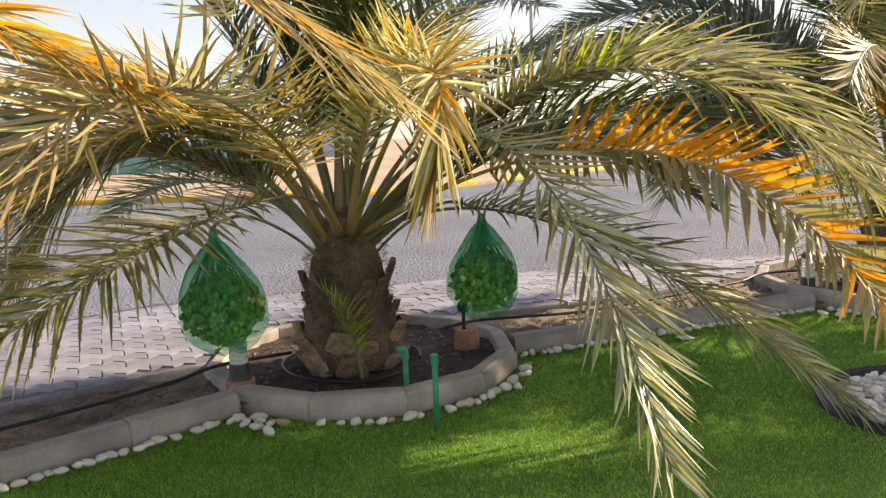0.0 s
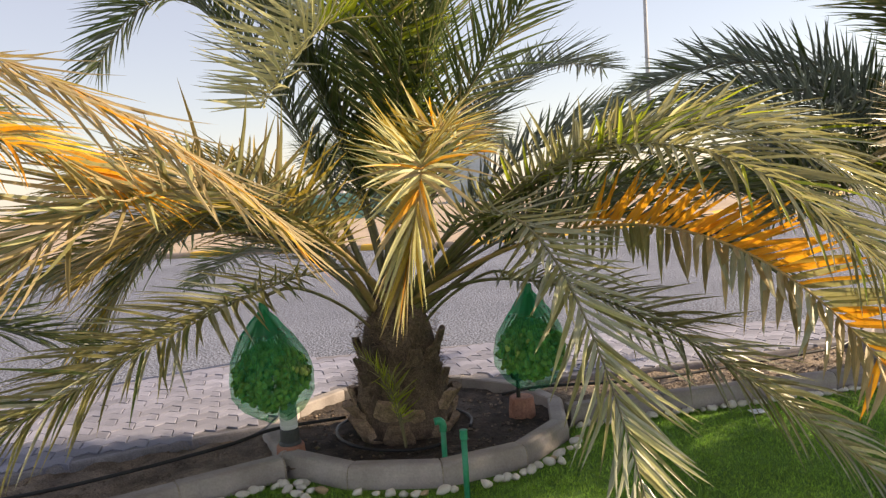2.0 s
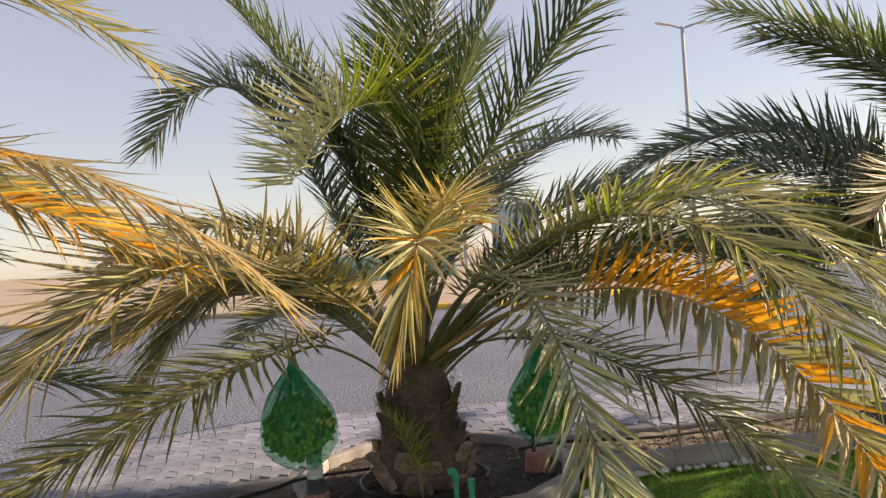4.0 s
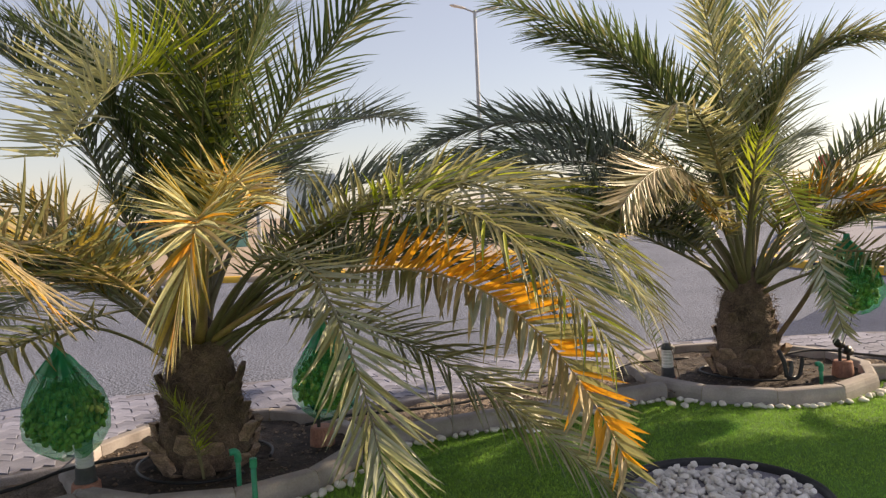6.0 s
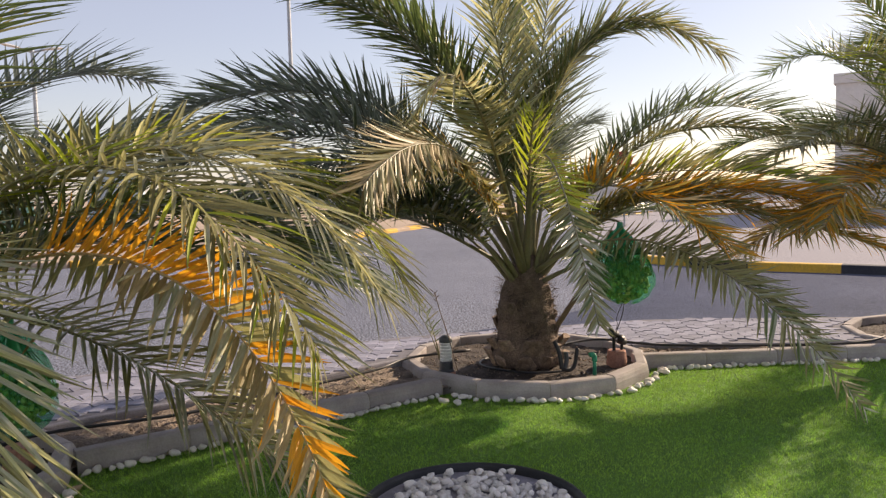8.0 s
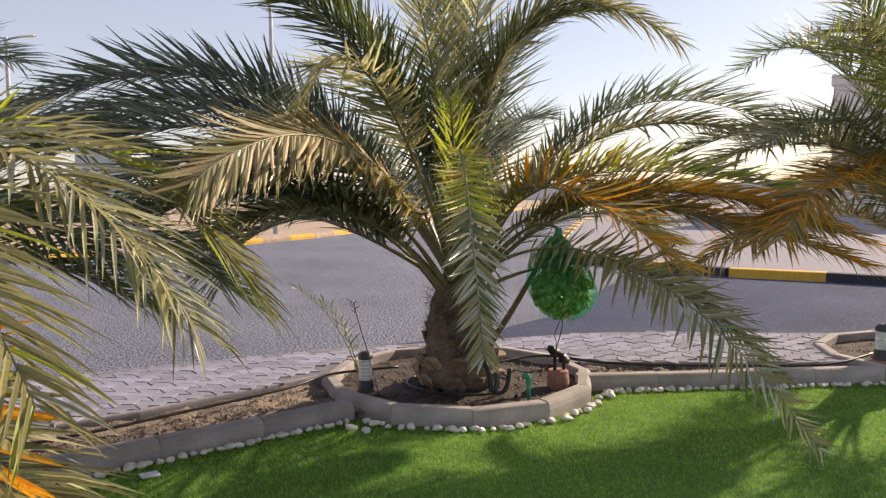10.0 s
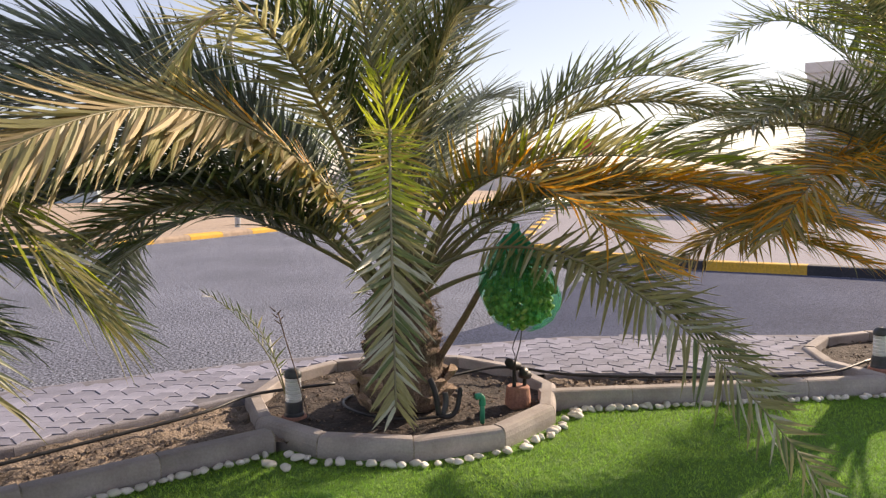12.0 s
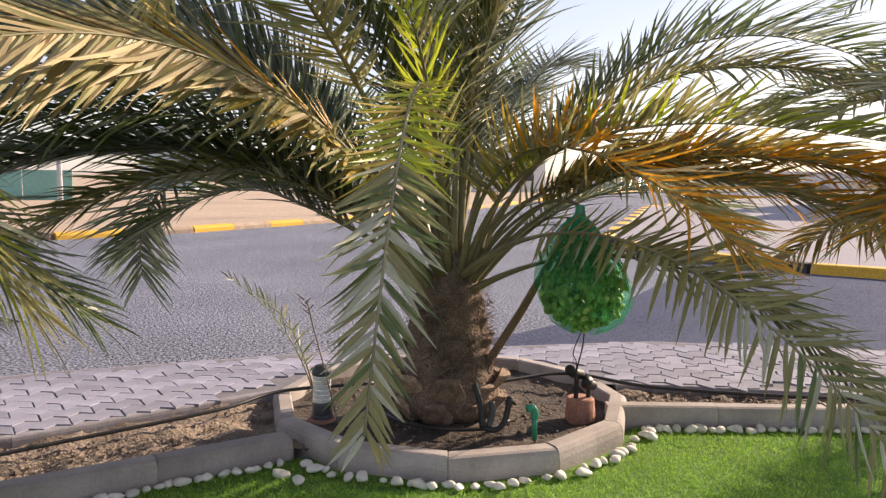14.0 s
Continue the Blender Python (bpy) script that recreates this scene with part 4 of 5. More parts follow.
# ---- lamps, pipes, hoses ----
def bollard(x, y, z=0.1, seed=0):
    root = tagged(empty("bollard_light", x, y, z, seed * 17), "small garden bollard light with clear ribbed lens on a terracotta base", "garden light", group="bollard lights in the planters")
    root.matrix_basis = root.matrix_basis @ Matrix.Diagonal((0.95, 0.95, 1.07, 1))
    base_v, base_f = lathe([(0.082, -0.04), (0.082, 0.0), (0.076, 0.085), (0.070, 0.093), (0.02, 0.094)], 24)
    put("base", mesh_of("base", base_v, base_f, M_TERRA), root, "terracotta painted concrete base")
    v, f = lathe([(0.062, 0.094), (0.060, 0.104), (0.054, 0.112), (0.053, 0.160), (0.050, 0.168), (0.01, 0.169)], 24)
    put("collar", mesh_of("collar", v, f, M_GREY, smooth=False), root, "dark grey collar")
    prof = []
    for k in range(6):
        prof += [(0.0445, 0.169 + k * 0.022), (0.048, 0.173 + k * 0.022), (0.0485, 0.186 + k * 0.022), (0.0445, 0.1905 + k * 0.022)]
    v, f = lathe(prof, 24)
    put("lens", mesh_of("lens", v, f, M_LENS), root, "clear ribbed lens")
    v, f = lathe([(0.02, 0.17), (0.022, 0.24), (0.012, 0.295)], 12)
    put("lamp_core", mesh_of("lamp_core", v, f, M_WHITE), root)
    v, f = lathe([(0.051, 0.300), (0.053, 0.309), (0.049, 0.328), (0.035, 0.344), (0.01, 0.351)], 24)
    put("cap", mesh_of("cap", v, f, M_GREY, smooth=True), root, "dark domed cap")
    return root


bollard(-1.03, 3.60, 0.03, 1)
bollard(2.71, 5.46, -0.03, 2)
bollard(6.60, 5.12, 0.0, 3)


def spot(x, y, z, turn, heads=2):
    root = tagged(empty("spotlight", x, y, z, turn), "black garden spotlights on a terracotta base in the planter", "garden light", group="spotlights in the planters")
    v, f = lathe([(0.078, -0.04), (0.078, 0.0), (0.070, 0.085), (0.064, 0.092), (0.02, 0.093)], 20)
    put("base", mesh_of("base", v, f, M_TERRA), root, "terracotta painted concrete base")
    for k, (dx, dy, h, tip) in enumerate(((-0.03, 0.0, 0.13, -0.07), (0.035, -0.02, 0.07, -0.03))[:heads]):
        v, f = tube([(dx, dy, 0.08), (dx, dy, 0.08 + h)], 0.012, 8)
        put("bracket", mesh_of("bracket", v, f, M_BLACK), root)
        v, f = tube([(dx + 0.045, dy + 0.01, 0.075 + h), (dx + 0.03, dy, 0.08 + h), (dx - 0.02, dy, 0.095 + h), (dx + tip, dy - 0.03, 0.125 + h)], [0.018, 0.026, 0.028, 0.026], 12)
        put("lamp_head", mesh_of("lamp_head", v, f, M_BLACK, smooth=True), root, "black lamp head")
    return root


spot(4.02, 5.28, 0.075, 20)
spot(0.13, 4.28, 0.075, 60, 1)


def riser(x, y, z, h, elbow, turn, r=0.0135):
    root = tagged(empty("water_pipe", x, y, z, turn), "green plastic water riser pipe standing by the kerb", "pipe", group="green riser pipes")
    v, f = tube([(0, 0, -0.03), (0, 0, h)], r, 12)
    put("pipe", mesh_of("pipe", v, f, M_PIPE, smooth=True), root)
    if elbow:
        pts = smooth_line([(0, 0, h - 0.03), (0, 0, h), (-0.012, 0, h + 0.022), (-0.04, 0, h + 0.022)], 4)
        v, f = tube(pts, r * 1.35, 12)
        put("elbow", mesh_of("elbow", v, f, M_PIPE, smooth=True), root)
    else:
        v, f = lathe([(r * 1.3, h - 0.03), (r * 1.3, h + 0.012), (r * 0.8, h + 0.013)], 14)
        put("socket", mesh_of("socket", v, f, M_PIPE), root)
    return root


riser(-0.045, 3.14, 0.0, 0.335, False, 0)
riser(-0.19, 3.44, 0.1, 0.17, True, 20)
riser(3.68, 4.97, 0.1, 0.10, True, 10)


def hose(points, radius, label, mat=M_BLACK):
    v, f = tube(smooth_line(points, 8), radius, 8)
    ob = put("hose", mesh_of("hose", v, f, mat, smooth=True))
    tagged(ob, label, "hose", group="irrigation hoses")


HOSE = "black irrigation hose lying on the soil"
hose([(-4.2, 0.95, 0.10), (-2.6, 2.6, 0.10), (-1.9, 3.15, 0.10), (-1.4, 3.58, 0.12), (-1.2, 3.8, 0.14), (-0.85, 4.0, 0.14)], 0.010, HOSE)
hose([(0.0, 4.45, 0.13), (0.25, 4.60, 0.135), (0.9, 4.83, 0.105), (1.6, 5.2, 0.105), (2.2, 5.5, 0.12), (2.5, 5.75, 0.13), (3.0, 5.8, 0.14)], 0.010, HOSE)
hose([(3.7, 5.75, 0.13), (4.15, 5.85, 0.135), (4.6, 5.58, 0.105), (5.4, 5.28, 0.10), (6.1, 5.1, 0.105), (6.6, 5.2, 0.13)], 0.010, HOSE)


def ring_hose(x, y, r, z):
    pts = [(x + (r + 0.015 * math.sin(3 * a)) * math.cos(a), y + r * math.sin(a), z + 0.008 * math.sin(2 * a)) for a in [radians(20 * k) for k in range(0, 17)]]
    hose(pts, 0.009, "thin black drip hose looped round the palm trunk")


ring_hose(-0.52, 4.0, 0.38, 0.082)
ring_hose(3.37, 5.48, 0.36, 0.082)
hose([(3.44, 5.0, 0.13), (3.43, 5.02, 0.24), (3.41, 5.06, 0.32)], 0.016, "cut black hose end sticking up from the soil")
hose([(3.44, 5.0, 0.13), (3.50, 5.0, 0.115), (3.55, 5.02, 0.15), (3.58, 5.04, 0.26)], 0.014, "cut black hose end sticking up from the soil")
hose([(3.47, 5.02, 0.12), (3.49, 5.03, 0.18), (3.49, 5.04, 0.24)], 0.016, "cut grey hose end sticking up from the soil", M_GREY)

v, f = tube([(3.53, 5.42, 0.28), (3.68, 5.24, 0.62), (3.80, 5.06, 0.95), (3.83, 4.98, 1.10)], [0.034, 0.03, 0.024, 0.016], 8, 0.6)
tagged(put("prop_stick", mesh_of("prop_stick", v, f, M_WOOD)), "brown dry leaf stalk propped beside the trunk", "stick")


def shoot(x, y, z, az, reach, height, style, blade, n):
    root = tagged(empty("palm_shoot", x, y, z), "young palm shoot with thin narrow leaflets", "palm shoot", group="palm shoots")
    for k in range(n):
        frond(root, az + 24 * (k - (n - 1) / 2), 0.0, 0.0, reach * 0.25, height * (0.7 + 0.1 * k), reach * (1 - 0.25 * k), height * (1 - 0.12 * k), style, blade=blade, thick=0.35, pairs=16, first=0.25)


shoot(2.69, 5.52, 0.10, 190, 0.46, 0.70, "green", 0.12, 2)
shoot(-0.42, 3.62, 0.1, 215, 0.22, 0.52, "lime", 0.14, 3)

v, f = tube(smooth_line([(2.78, 5.40, 0.08), (2.72, 5.42, 0.34), (2.67, 5.46, 0.53), (2.64, 5.48, 0.67)], 5), 0.0035, 5)
stem = tagged(put("dry_stem", mesh_of("dry_stem", v, f, M_BOOT_DARK)), "thin dark dry stem standing beside the bollard light", "stem")
for k in range(5):
    v, f = tube([(2.65 - 0.006 * k, 5.475, 0.60 + 0.018 * k), (2.65 - 0.006 * k + (0.03 if k % 2 else -0.035), 5.47, 0.63 + 0.018 * k)], [0.004, 0.001], 4)
    put("leaflet", mesh_of("leaflet", v, f, M_BOOT_DARK), stem)

v, f = joined([tube(smooth_line([(3.90, 4.93, 0.62), (3.91, 4.98, 0.5), (3.93, 5.1, 0.36), (3.99, 5.25, 0.25)], 5), 0.0035, 5), tube(smooth_line([(3.90, 4.93, 0.62), (3.87, 4.99, 0.48), (3.92, 5.08, 0.40), (3.96, 5.2, 0.3)], 5), 0.0025, 5)])
tagged(put("wire", mesh_of("wire", v, f, M_BLACK)), "thin black wire hanging from the net bag", "wire")
v, f = box(-0.045, -0.03, 0, 0.045, 0.03, 0.004)
tagged(put("card", mesh_of("card", v, f, M_CARD), place=pose(1.46, 4.40, 0.02, 4, 3, 25)), "small white card lying on the turf", "card")


# ---- white stones ----
def stone_mesh(k):
    rng = random.Random(100 + k)
    bm = bmesh.new()
    bmesh.ops.create_icosphere(bm, subdivisions=2, radius=1.0)
    for vt in bm.verts:
        n1 = noise.noise(vt.co * 0.9 + Vector((k * 3.1, 0, 0)))
        vt.co *= 1 + 0.36 * n1 + 0.12 * noise.noise(vt.co * 2.6 + Vector((0, k * 1.7, 0)))
    # a few worn flats
    for q in range(6):
        d = Vector((rng.gauss(0, 1), rng.gauss(0, 1), rng.gauss(0, 1))).normalized()
        cut = rng.uniform(0.55, 0.78)
        for vt in bm.verts:
            over = vt.co.dot(d) - cut
            if over > 0:
                vt.co -= d * (over * 0.85)
    me = bpy.data.meshes.new("stone")
    bm.to_mesh(me)
    bm.free()
    me.materials.append(M_STONE)
    me.polygons.foreach_set("use_smooth", [True] * len(me.polygons))
    return me


STONES = [stone_mesh(k) for k in range(7)]
TAN_STONE = stone_mesh(9)
TAN_STONE.materials[0] = M_STONE_TAN


def stone(x, y, z, size, rng, group, tan=False):
    m = pose(x, y, z, rng.uniform(-12, 12), rng.uniform(-12, 12), rng.uniform(0, 360)) @ Matrix.Diagonal((size * rng.uniform(1.0, 1.35), size * rng.uniform(0.75, 0.95), size * rng.uniform(0.6, 0.78), 1))
    ob = put("stone", TAN_STONE if tan else STONES[rng.randrange(7)], place=m)
    tagged(ob, "tan rounded stone on the turf beside the kerb" if tan else ("white pebble in the round gravel drain" if "drain" in group else "white rounded stone on the turf beside the kerb"), "stone", group=group)


rng = random.Random(5)
EDGE = "stones along the kerb"
def stone_row(a, b, step=0.052):
    a, b = Vector(a), Vector(b)
    n = int((b - a).length / step)
    side = Vector(((b - a).y, -(b - a).x)).normalized()
    for k in range(n):
        if rng.random() < 0.07:
            continue
        p = a + (b - a) * ((k + rng.uniform(0.2, 0.8)) / n) + side * (0.05 + rng.uniform(0.0, 0.03))
        size = rng.uniform(0.021, 0.033)
        stone(p.x, p.y, 0.012 + size * 0.4, size, rng, EDGE, False)


def stone_arc(ring, a0, a1, step=0.052, tans=0.0):
    cx, cy, r = ring
    n = int(radians(a1 - a0) * r / step)
    for k in range(n):
        if rng.random() < 0.09:
            continue
        a = radians(a0 + (a1 - a0) * (k + rng.uniform(0.2, 0.8)) / n)
        q = r + 0.045 + rng.uniform(-0.01, 0.035)
        size = rng.uniform(0.021, 0.035)
        stone(cx + q * math.cos(a), cy + q * math.sin(a), 0.012 + size * 0.4, size, rng, EDGE, rng.random() < tans)


stone_row((-2.6, 2.0), (-1.0, 3.41))
stone_arc(RING_1, -132, -10, tans=0.25)
stone_row((0.42, 4.24), (2.52, 5.06))
stone_arc(RING_2, -152, -25)
stone_row((4.33, 5.23), (6.38, 4.84))
stone_arc(RING_3, -160, -60)
for x, y, s in ((-0.86, 3.22, 0.042), (-0.80, 3.16, 0.044), (-0.93, 3.27, 0.036), (2.6, 4.78, 0.04), (2.52, 4.86, 0.042), (4.30, 5.05, 0.045), (4.33, 5.12, 0.04), (0.42, 3.92, 0.036), (0.36, 3.62, 0.044)):
    stone(x, y, 0.012 + s * 0.3, s * 0.78, rng, EDGE)

# the round drain with its black rim
cx, cy, r = DRAIN
root = tagged(empty("gravel_drain", cx, cy, 0), "round drain with a black plastic rim filled with white pebbles", "drain")
v, f = lathe([(r - 0.035, -0.03), (r - 0.03, 0.035), (r - 0.022, 0.046), (r - 0.006, 0.05), (r + 0.004, 0.04), (r + 0.012, 0.0)], 64, close=False)
put("rim", mesh_of("rim", v, f, M_BLACK, smooth=True), root, "black plastic rim")
v, f = lathe([(0.01, 0.012), (r * 0.5, 0.013), (r - 0.028, 0.012)], 48, close=False)
put("grit", mesh_of("grit", v, f, M_JOINT), root, "grey grit under the pebbles")
rest_v, rest_f = [], []
for k in range(620):
    a, q = rng.uniform(0, 2 * math.pi), (r - 0.09) * math.sqrt(rng.random())
    size = rng.uniform(0.016, 0.026)
    x, y = cx + q * math.cos(a), cy + q * math.sin(a) - 0.02
    if k < 120:
        stone(x, y, 0.03 + size * 0.5 + rng.uniform(0, 0.02), size, rng, "pebbles in the drain")
        continue
    me = STONES[rng.randrange(7)]
    m = pose(x, y, 0.012 + size * 0.5 + rng.uniform(0, 0.015), 0, 0, rng.uniform(0, 360)) @ Matrix.Diagonal((size * rng.uniform(0.85, 1.3), size * 0.9, size * 0.7, 1))
    n = len(rest_v)
    rest_v += [m @ vt.co for vt in me.vertices]
    rest_f += [tuple(i + n for i in p.vertices) for p in me.polygons]
tagged(put("pebble_fill", mesh_of("pebble_fill", rest_v, rest_f, M_STONE, smooth=True)), "white pebbles filling the round drain", "pebbles", kind="stuff")


# ---- far side of the road ----
def paint_kerb(name, line, label, first=0, length=1.0, width=0.3, height=0.14):
    root = tagged(empty(name, *line[0]), label, "kerb", kind="structure")
    k = first
    for p, q in zip(line, line[1:]):
        p, q = Vector((*p, 0)), Vector((*q, 0))
        n = max(1, round((q - p).length / length))
        d = (q - p).normalized()
        for i in range(n):
            a, b = p + (q - p) * (i / n), p + (q - p) * ((i + 1) / n)
            me, m = shape_piece("painted_stone", kerb_piece(a - Vector((*line[0], 0)), b - Vector((*line[0], 0)), (-d.y, d.x, 0), (-d.y, d.x, 0), width, height), M_YELLOW if k % 2 == 0 else (M_BLACKP if "black" in label else M_SAND))
            put("painted_stone", me, root, place=m)
            k += 1
    return root


def slab(name, pts, z, mat, label, category):
    n = len(pts)
    v = [(*p, z) for p in pts] + [(*p, -0.05) for p in pts]
    f = [tuple(range(n))] + [(k, n + k, n + (k + 1) % n, (k + 1) % n) for k in range(n)]
    tagged(put(name, mesh_of(name, v, f, mat)), label, category, kind="structure")


WEST = [(-60, 17.5), (-8, 18.2), (-2.2, 17.4), (0.1, 19.1), (4.0, 23.2), (9.4, 31.0), (20, 48), (32, 66)]
EAST = [(42, 55), (16, 30), (8.3, 15.5), (8.55, 12.9), (9.45, 10.9), (10.4, 9.9), (11.2, 8.9), (14, 6.4), (22, 1.5)]
slab("sand_verge", [*WEST, (32, 120), (-60, 120)][::-1], 0.10, M_SAND, "pale sandy open ground across the road", "ground")
slab("island_paving", [*EAST, (60, -10), (80, 55)], 0.11, M_JOINT, "pinkish paved ground across the side road", "pavement")
paint_kerb("painted_kerb_west", WEST, "faded yellow painted kerb along the sand", length=1.2)
paint_kerb("painted_kerb_east", EAST[::-1], "kerb painted in yellow and black blocks", length=1.0)


def street_lamp(x, y, h, turn, arms=2):
    root = tagged(empty("street_lamp", x, y, 0, turn), "tall grey street lamp with two arms", "street lamp", group="street lamps")
    v, f = tube([(0, 0, 0), (0, 0, h)], [0.085, 0.05], 10)
    put("pole", mesh_of("pole", v, f, M_STEEL), root)
    for sgn in (-1, 1)[:arms]:
        v, f = tube([(0, 0, h - 0.06), (sgn * 0.38, 0, h + 0.06)], 0.03, 8)
        arm = put("arm", mesh_of("arm", v, f, M_STEEL), root)
        v, f = tube([(sgn * 0.32, 0, h + 0.05), (sgn * 0.44, 0, h + 0.075), (sgn * 0.72, 0, h + 0.12), (sgn * 0.84, 0, h + 0.14)], [0.04, 0.09, 0.10, 0.04], 10, 0.4)
        put("lantern", mesh_of("lantern", v, f, M_WHITE), arm, "pale lantern head")


street_lamp(3.0, 24.0, 7.75, 18)
street_lamp(-4.6, 26.0, 6.0, 18)


def house(name, x, y, w, d, h, mat, label, turn=0, floors=2, bays=4):
    root = tagged(empty(name, x, y, 0, turn), label, "building", group="far buildings")
    v, f = box(-w / 2, 0, -0.1, w / 2, d, h)
    put("wall", mesh_of("wall", v, f, mat), root)
    v, f = joined([box(-w / 2 - 0.1, -0.1, h, w / 2 + 0.1, 0.15, h + 0.5), box(-w / 2 - 0.1, d - 0.15, h, w / 2 + 0.1, d + 0.1, h + 0.5), box(-w / 2 - 0.1, 0.15, h, -w / 2 + 0.15, d - 0.15, h + 0.5), box(w / 2 - 0.15, 0.15, h, w / 2 + 0.1, d - 0.15, h + 0.5)])
    put("parapet", mesh_of("parapet", v, f, mat), root)
    for i in range(floors):
        for j in range(bays):
            cx2 = -w / 2 + w * (j + 0.5) / bays
            z = h / floors * i + 0.9
            v, f = joined([box(cx2 - 0.6, -0.05, z, cx2 + 0.6, -0.004, z + 1.2)])
            win = put("window", mesh_of("window", v, f, M_GLASS_DARK), root)
            put("sill", mesh_of("sill", *box(cx2 - 0.7, -0.12, z - 0.1, cx2 + 0.7, 0.0, z - 0.004), M_WHITE), win)
            put("lintel", mesh_of("lintel", *box(cx2 - 0.7, -0.1, z + 1.204, cx2 + 0.7, 0.0, z + 1.3), M_WHITE), win)
    return root


house("building", 35.4, 26.4, 9, 8, 8.2, M_WALL, "beige flat-roofed two-storey building beyond the road", -48, 0, 0)
house("building", 32.6, 30.0, 6, 7, 6.4, M_WALL, "beige lower wing of a flat-roofed building", -48, 0, 0)
house("building", -7.2, 59.0, 3.7, 6, 4.2, M_BLUISH, "pale blue-grey low building far across the sand", 5, 0, 0)
house("building", 16, 58, 9, 6, 2.6, M_WHITE, "small white kiosk far across the sand", -15, 1, 3)
for x, y, w, tn in ((-46, 86, 40, 6), (14, 96, 30, -6), (52, 84, 40, -30)):
    root = tagged(empty("boundary_wall", x, y, 0, tn), "long pale boundary wall in the distance", "wall", group="far boundary walls")
    v, f = box(-w / 2, 0, -0.1, w / 2, 0.25, 2.0)
    put("wall_panel", mesh_of("wall_panel", v, f, M_WHITE), root)
    for k in range(int(w / 3) + 1):
        v, f = box(-w / 2 + 3 * k - 0.15, -0.08, -0.1, -w / 2 + 3 * k + 0.15, 0.33, 2.15)
        put("pier", mesh_of("pier", v, f, M_WALL), root)
hoarding = tagged(empty("hoarding", -12.5, 37, 0, 8), "low green site hoarding across the sand", "hoarding")
for k in range(5):
    v, f = box(-5 + 2 * k + 0.02, 0, 0, -3 + 2 * k - 0.02, 0.06, 1.4)
    put("hoarding_panel", mesh_of("hoarding_panel", v, f, M_TEAL), hoarding)

sign = tagged(empty("road_sign", 13.84, 23.2, 0.0, -30), "round red road sign on a grey post", "road sign")
v, f = tube([(0, 0, 0), (0, 0, 2.3)], 0.035, 8)
put("post", mesh_of("post", v, f, M_STEEL), sign)
v, f = tube([(0, -0.05, 2.38), (0, -0.08, 2.38)], 0.3, 8)
put("plate", mesh_of("plate", v, f, M_RED), sign, "red octagonal plate")


# ---- turf blades ----
def turf(count, x0, x1, y0, seed, density_far):
    g = np.random.default_rng(seed)
    xs = g.uniform(x0, x1, count)
    top = np.interp(xs, [p[0] for p in LAWN], [p[1] for p in LAWN])
    ys = y0 + (top - y0) * g.random(count) ** density_far
    keep = np.ones(count, bool)
    for qx, qy, qr in (*RINGS, (DRAIN[0], DRAIN[1], DRAIN[2] + 0.015)):
        keep &= np.hypot(xs - qx, ys - qy) > qr
    xs, ys = xs[keep], ys[keep]
    n = len(xs)
    a = g.uniform(0, 2 * np.pi, n)
    h = g.uniform(0.010, 0.021, n)
    lean, la = g.uniform(0.003, 0.02, n), g.uniform(0, 2 * np.pi, n)
    w = g.uniform(0.0015, 0.003, n)
    z = np.full(n, 0.004)
    v = np.empty((n, 3, 3))
    v[:, 0] = np.stack([xs - w * np.cos(a), ys - w * np.sin(a), z], 1)
    v[:, 1] = np.stack([xs + w * np.cos(a), ys + w * np.sin(a), z], 1)
    v[:, 2] = np.stack([xs + lean * np.cos(la), ys + lean * np.sin(la), z + h], 1)
    me = bpy.data.meshes.new("turf_blades")
    me.vertices.add(3 * n)
    me.vertices.foreach_set("co", v.reshape(-1))
    me.loops.add(3 * n)
    me.loops.foreach_set("vertex_index", np.arange(3 * n, dtype=np.int32))
    me.polygons.add(n)
    me.polygons.foreach_set("loop_start", np.arange(0, 3 * n, 3, dtype=np.int32))
    me.materials.append(M_BLADE)
    me.update(calc_edges=True)
    return me


for count, x0, x1, y0, seed in ((400000, -3.0, 7.0, 1.0, 3), (400000, -8.5, 13.0, -6.9, 8)):
    tagged(put("turf_blades", turf(count, x0, x1, y0, seed, 1.0)), "short green artificial turf blades", "turf", kind="stuff")

# litter on the soil
verts, faces = [], []
for k in range(900):
    x = rng.uniform(-3, 7)
    lo, hi = y_at(LAWN, x), y_at(NEAR, x)
    if rng.random() < 0.35:
        ring = RINGS[rng.randrange(3)]
        a, q = rng.uniform(0, 2 * math.pi), ring[2] * 0.85 * math.sqrt(rng.random())
        p = Vector((ring[0] + q * math.cos(a), ring[1] + q * math.sin(a), 0.07))
    else:
        p = Vector((x, rng.uniform(lo + 0.07, hi - 0.04), 0.082))
        if any(math.hypot(p.x - qx, p.y - qy) < qr for qx, qy, qr in RINGS):
            continue
    d = Vector((rng.uniform(-1, 1), rng.uniform(-1, 1), rng.uniform(-0.1, 0.3))).normalized() * rng.uniform(0.01, 0.05)
    s = Vector((-d.y, d.x, 0)).normalized() * rng.uniform(0.001, 0.004)
    n = len(verts)
    verts += [p - s, p + s, p + d]
    faces.append((n, n + 1, n + 2))
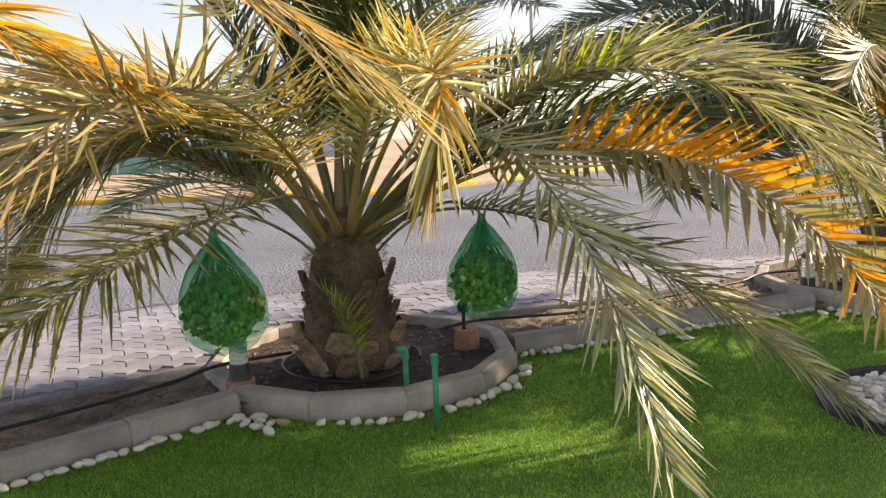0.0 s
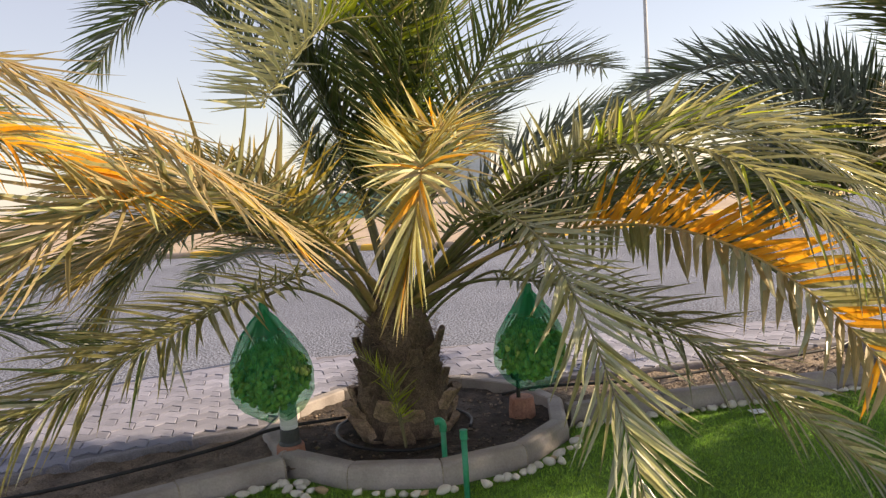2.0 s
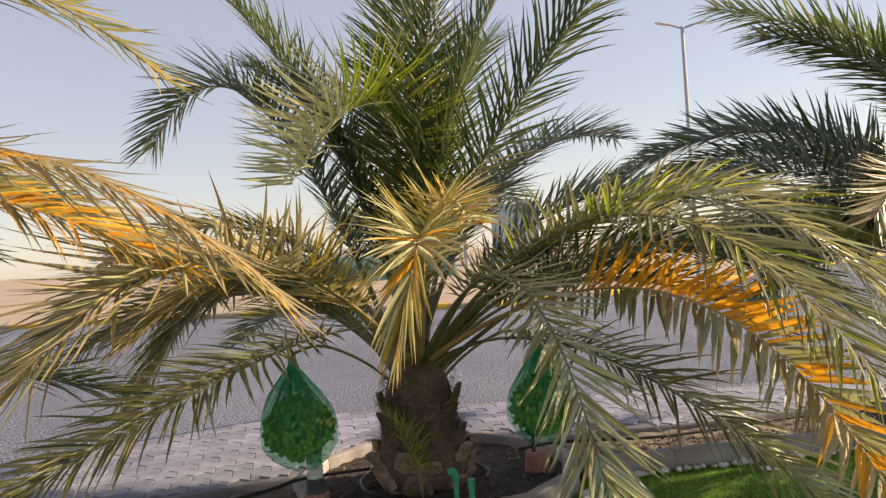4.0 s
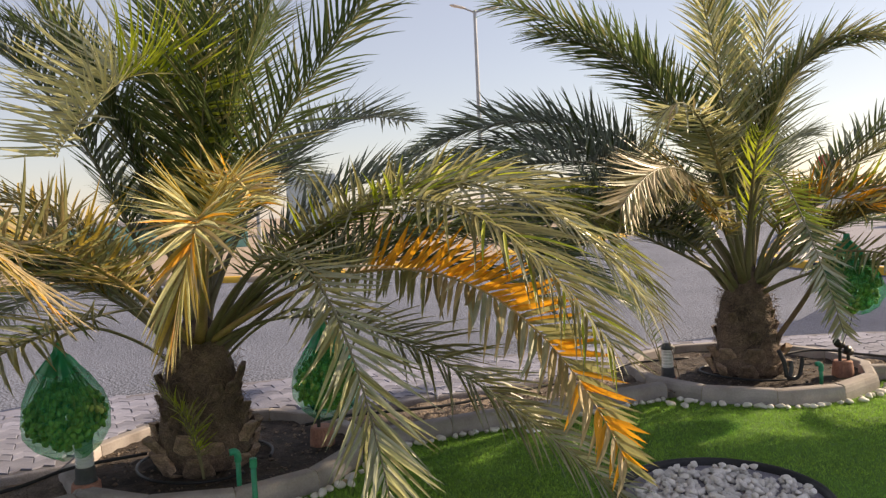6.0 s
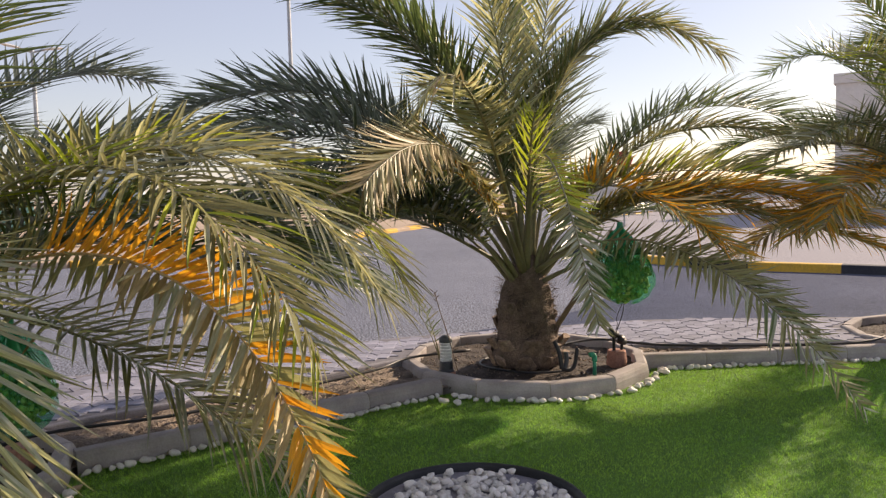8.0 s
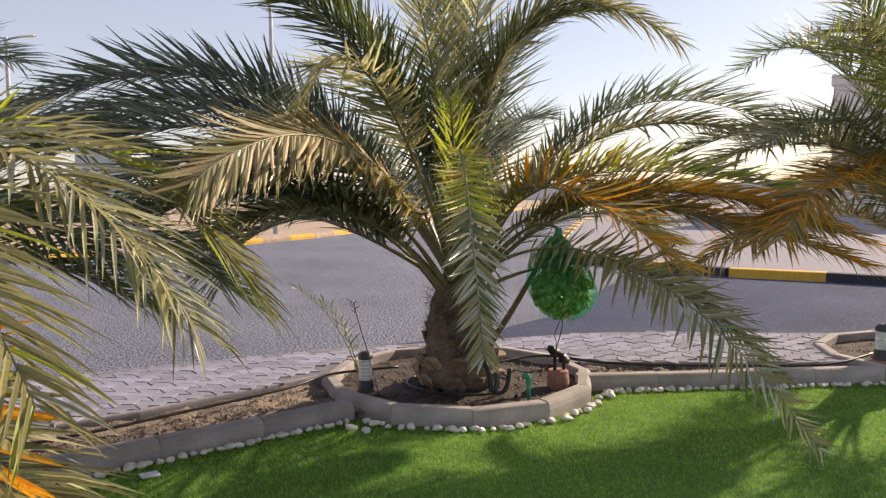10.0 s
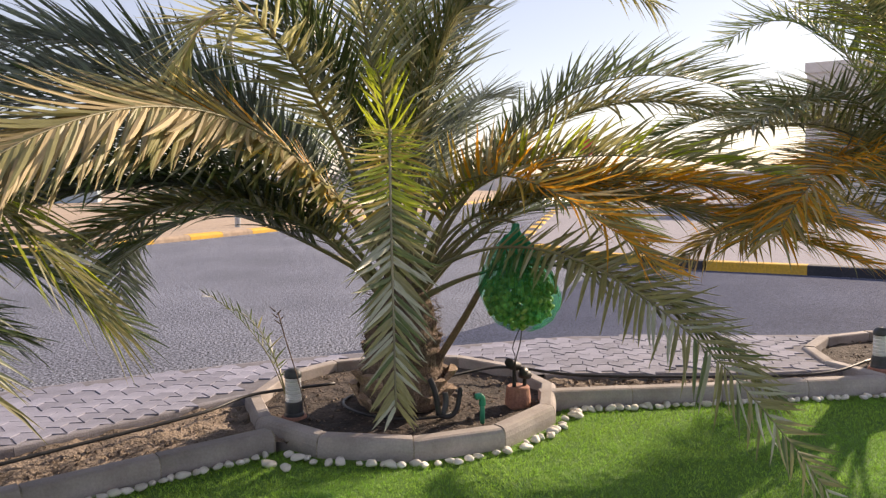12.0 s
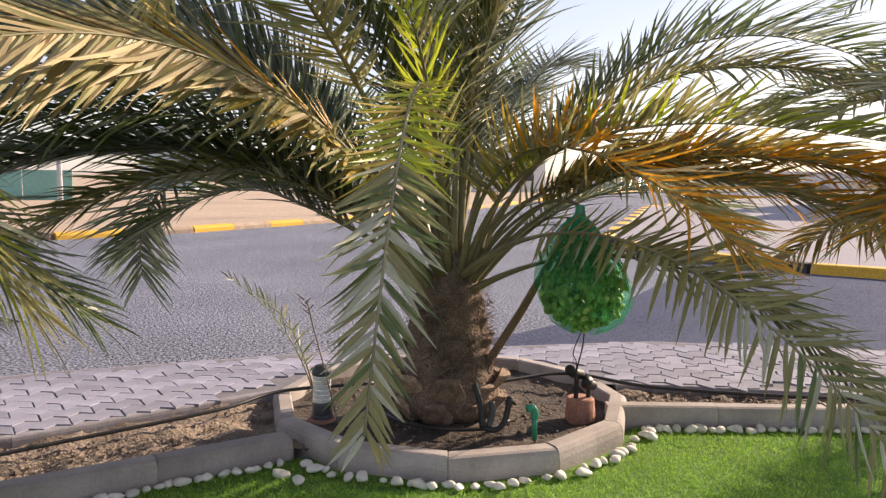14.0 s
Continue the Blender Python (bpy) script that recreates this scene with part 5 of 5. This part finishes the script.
# clods on the strip and in the planters
clod_v, clod_f = [], []
for k in range(2600):
    x = rng.uniform(-3.0, 7.0)
    if k % 3:
        a, b = y_at(LAWN, x) + 0.1, y_at(NEAR, x) - 0.04
        y, z = rng.uniform(a, b), 0.06
        if any(math.hypot(x - qx, y - qy) < qr + 0.02 for qx, qy, qr in RINGS):
            continue
    else:
        qx, qy, qr = rng.choice(RINGS)
        a, q = rng.uniform(0, 2 * math.pi), rng.uniform(0.35, qr - 0.12)
        x, y, z = qx + q * math.cos(a), qy + q * math.sin(a), 0.058
    size = 0.006 + 0.012 * rng.random() ** 2
    n = len(clod_v)
    for dx, dy, dz in ((1, 0, 0), (0, 1, 0), (-1, 0, 0), (0, -1, 0), (0, 0, 1), (0, 0, -1)):
        clod_v.append((x + size * (dx + rng.uniform(-0.3, 0.3)), y + size * (dy + rng.uniform(-0.3, 0.3)), z + 0.7 * size * (dz + rng.uniform(-0.3, 0.3))))
    clod_f += [(n + i, n + (i + 1) % 4, n + 4) for i in range(4)] + [(n + (i + 1) % 4, n + i, n + 5) for i in range(4)]
tagged(put("soil_clods", mesh_of("soil_clods", clod_v, clod_f, M_SOIL)), "small dry brown soil clods on the soil", "soil", kind="stuff")
tagged(put("leaf_litter", mesh_of("leaf_litter", verts, faces, M_FIBRE)), "dry brown leaf scraps scattered on the soil", "litter", kind="stuff")


# ---- pavers ----
PW, PH = 0.24, 0.13


def paver_outline(gap=0.0032):
    """A zigzag block that tiles by its own width and height."""
    zig = 0.048
    xs = [0, 0.25, 0.5, 0.75, 1.0]
    low = [(PW * x, zig * (1 if i % 2 else -1) * 0.5) for i, x in enumerate(xs)]
    pts = low + [(x, y + PH) for x, y in reversed(low)]
    cxp, cyp = PW / 2, PH / 2
    return [((x - cxp) * (1 - 2 * gap / PW), (y - cyp) * (1 - 2 * gap / PH)) for x, y in pts]


OUT = paver_outline()
top_ring = [(x * 0.98, y * 0.965, 0.0) for x, y in OUT]
low_ring = [(x, y, -0.003) for x, y in OUT]
foot = [(x, y, -0.03) for x, y in OUT]
n = len(OUT)
pv = top_ring + low_ring + foot
pf = [tuple(range(n))]
for k in range(n):
    q = (k + 1) % n
    pf += [(n + k, n + q, q, k), (2 * n + k, 2 * n + q, n + q, n + k)]
PAVER = mesh_of("paver", pv, pf, M_PAVER)

spots = []
turn = radians(24)
for i in range(-70, 75):
    for j in range(-60, 90):
        u, w = i * PW + (0.5 * PW if j % 2 else 0), j * PH
        x, y = 1.5 + u * math.cos(turn) - w * math.sin(turn), 5.8 + u * math.sin(turn) + w * math.cos(turn)
        if not -5 < x < 11:
            continue
        if not (y_at(NEAR, x) + 0.06 < y < y_at(FAR, x) - 0.05):
            continue
        if any(math.hypot(x - qx, y - qy) < qr + 0.03 for qx, qy, qr in RINGS):
            continue
        spots.append((x, y))
near_pavers = [p for p in spots if 0.2 < p[0] < 4.6 or -2.2 < p[0] < -1.2][:300]
rest = [p for p in spots if p not in set(near_pavers)]
for x, y in near_pavers:
    put("paver", PAVER, bed, place=pose(x, y, 0.101 + rng.uniform(-0.0025, 0.0025), rng.uniform(-0.7, 0.7), rng.uniform(-0.7, 0.7), 24))
verts, faces = [], []
for x, y in rest:
    m = pose(x, y, 0.101 + rng.uniform(-0.0025, 0.0025), rng.uniform(-0.7, 0.7), rng.uniform(-0.7, 0.7), 24)
    n = len(verts)
    verts += [m @ Vector(p) for p in pv]
    faces += [tuple(i + n for i in q) for q in pf]
tagged(put("paver_field", mesh_of("paver_field", verts, faces, M_PAVER), bed), "pinkish grey interlocking concrete pavers", kind="stuff")
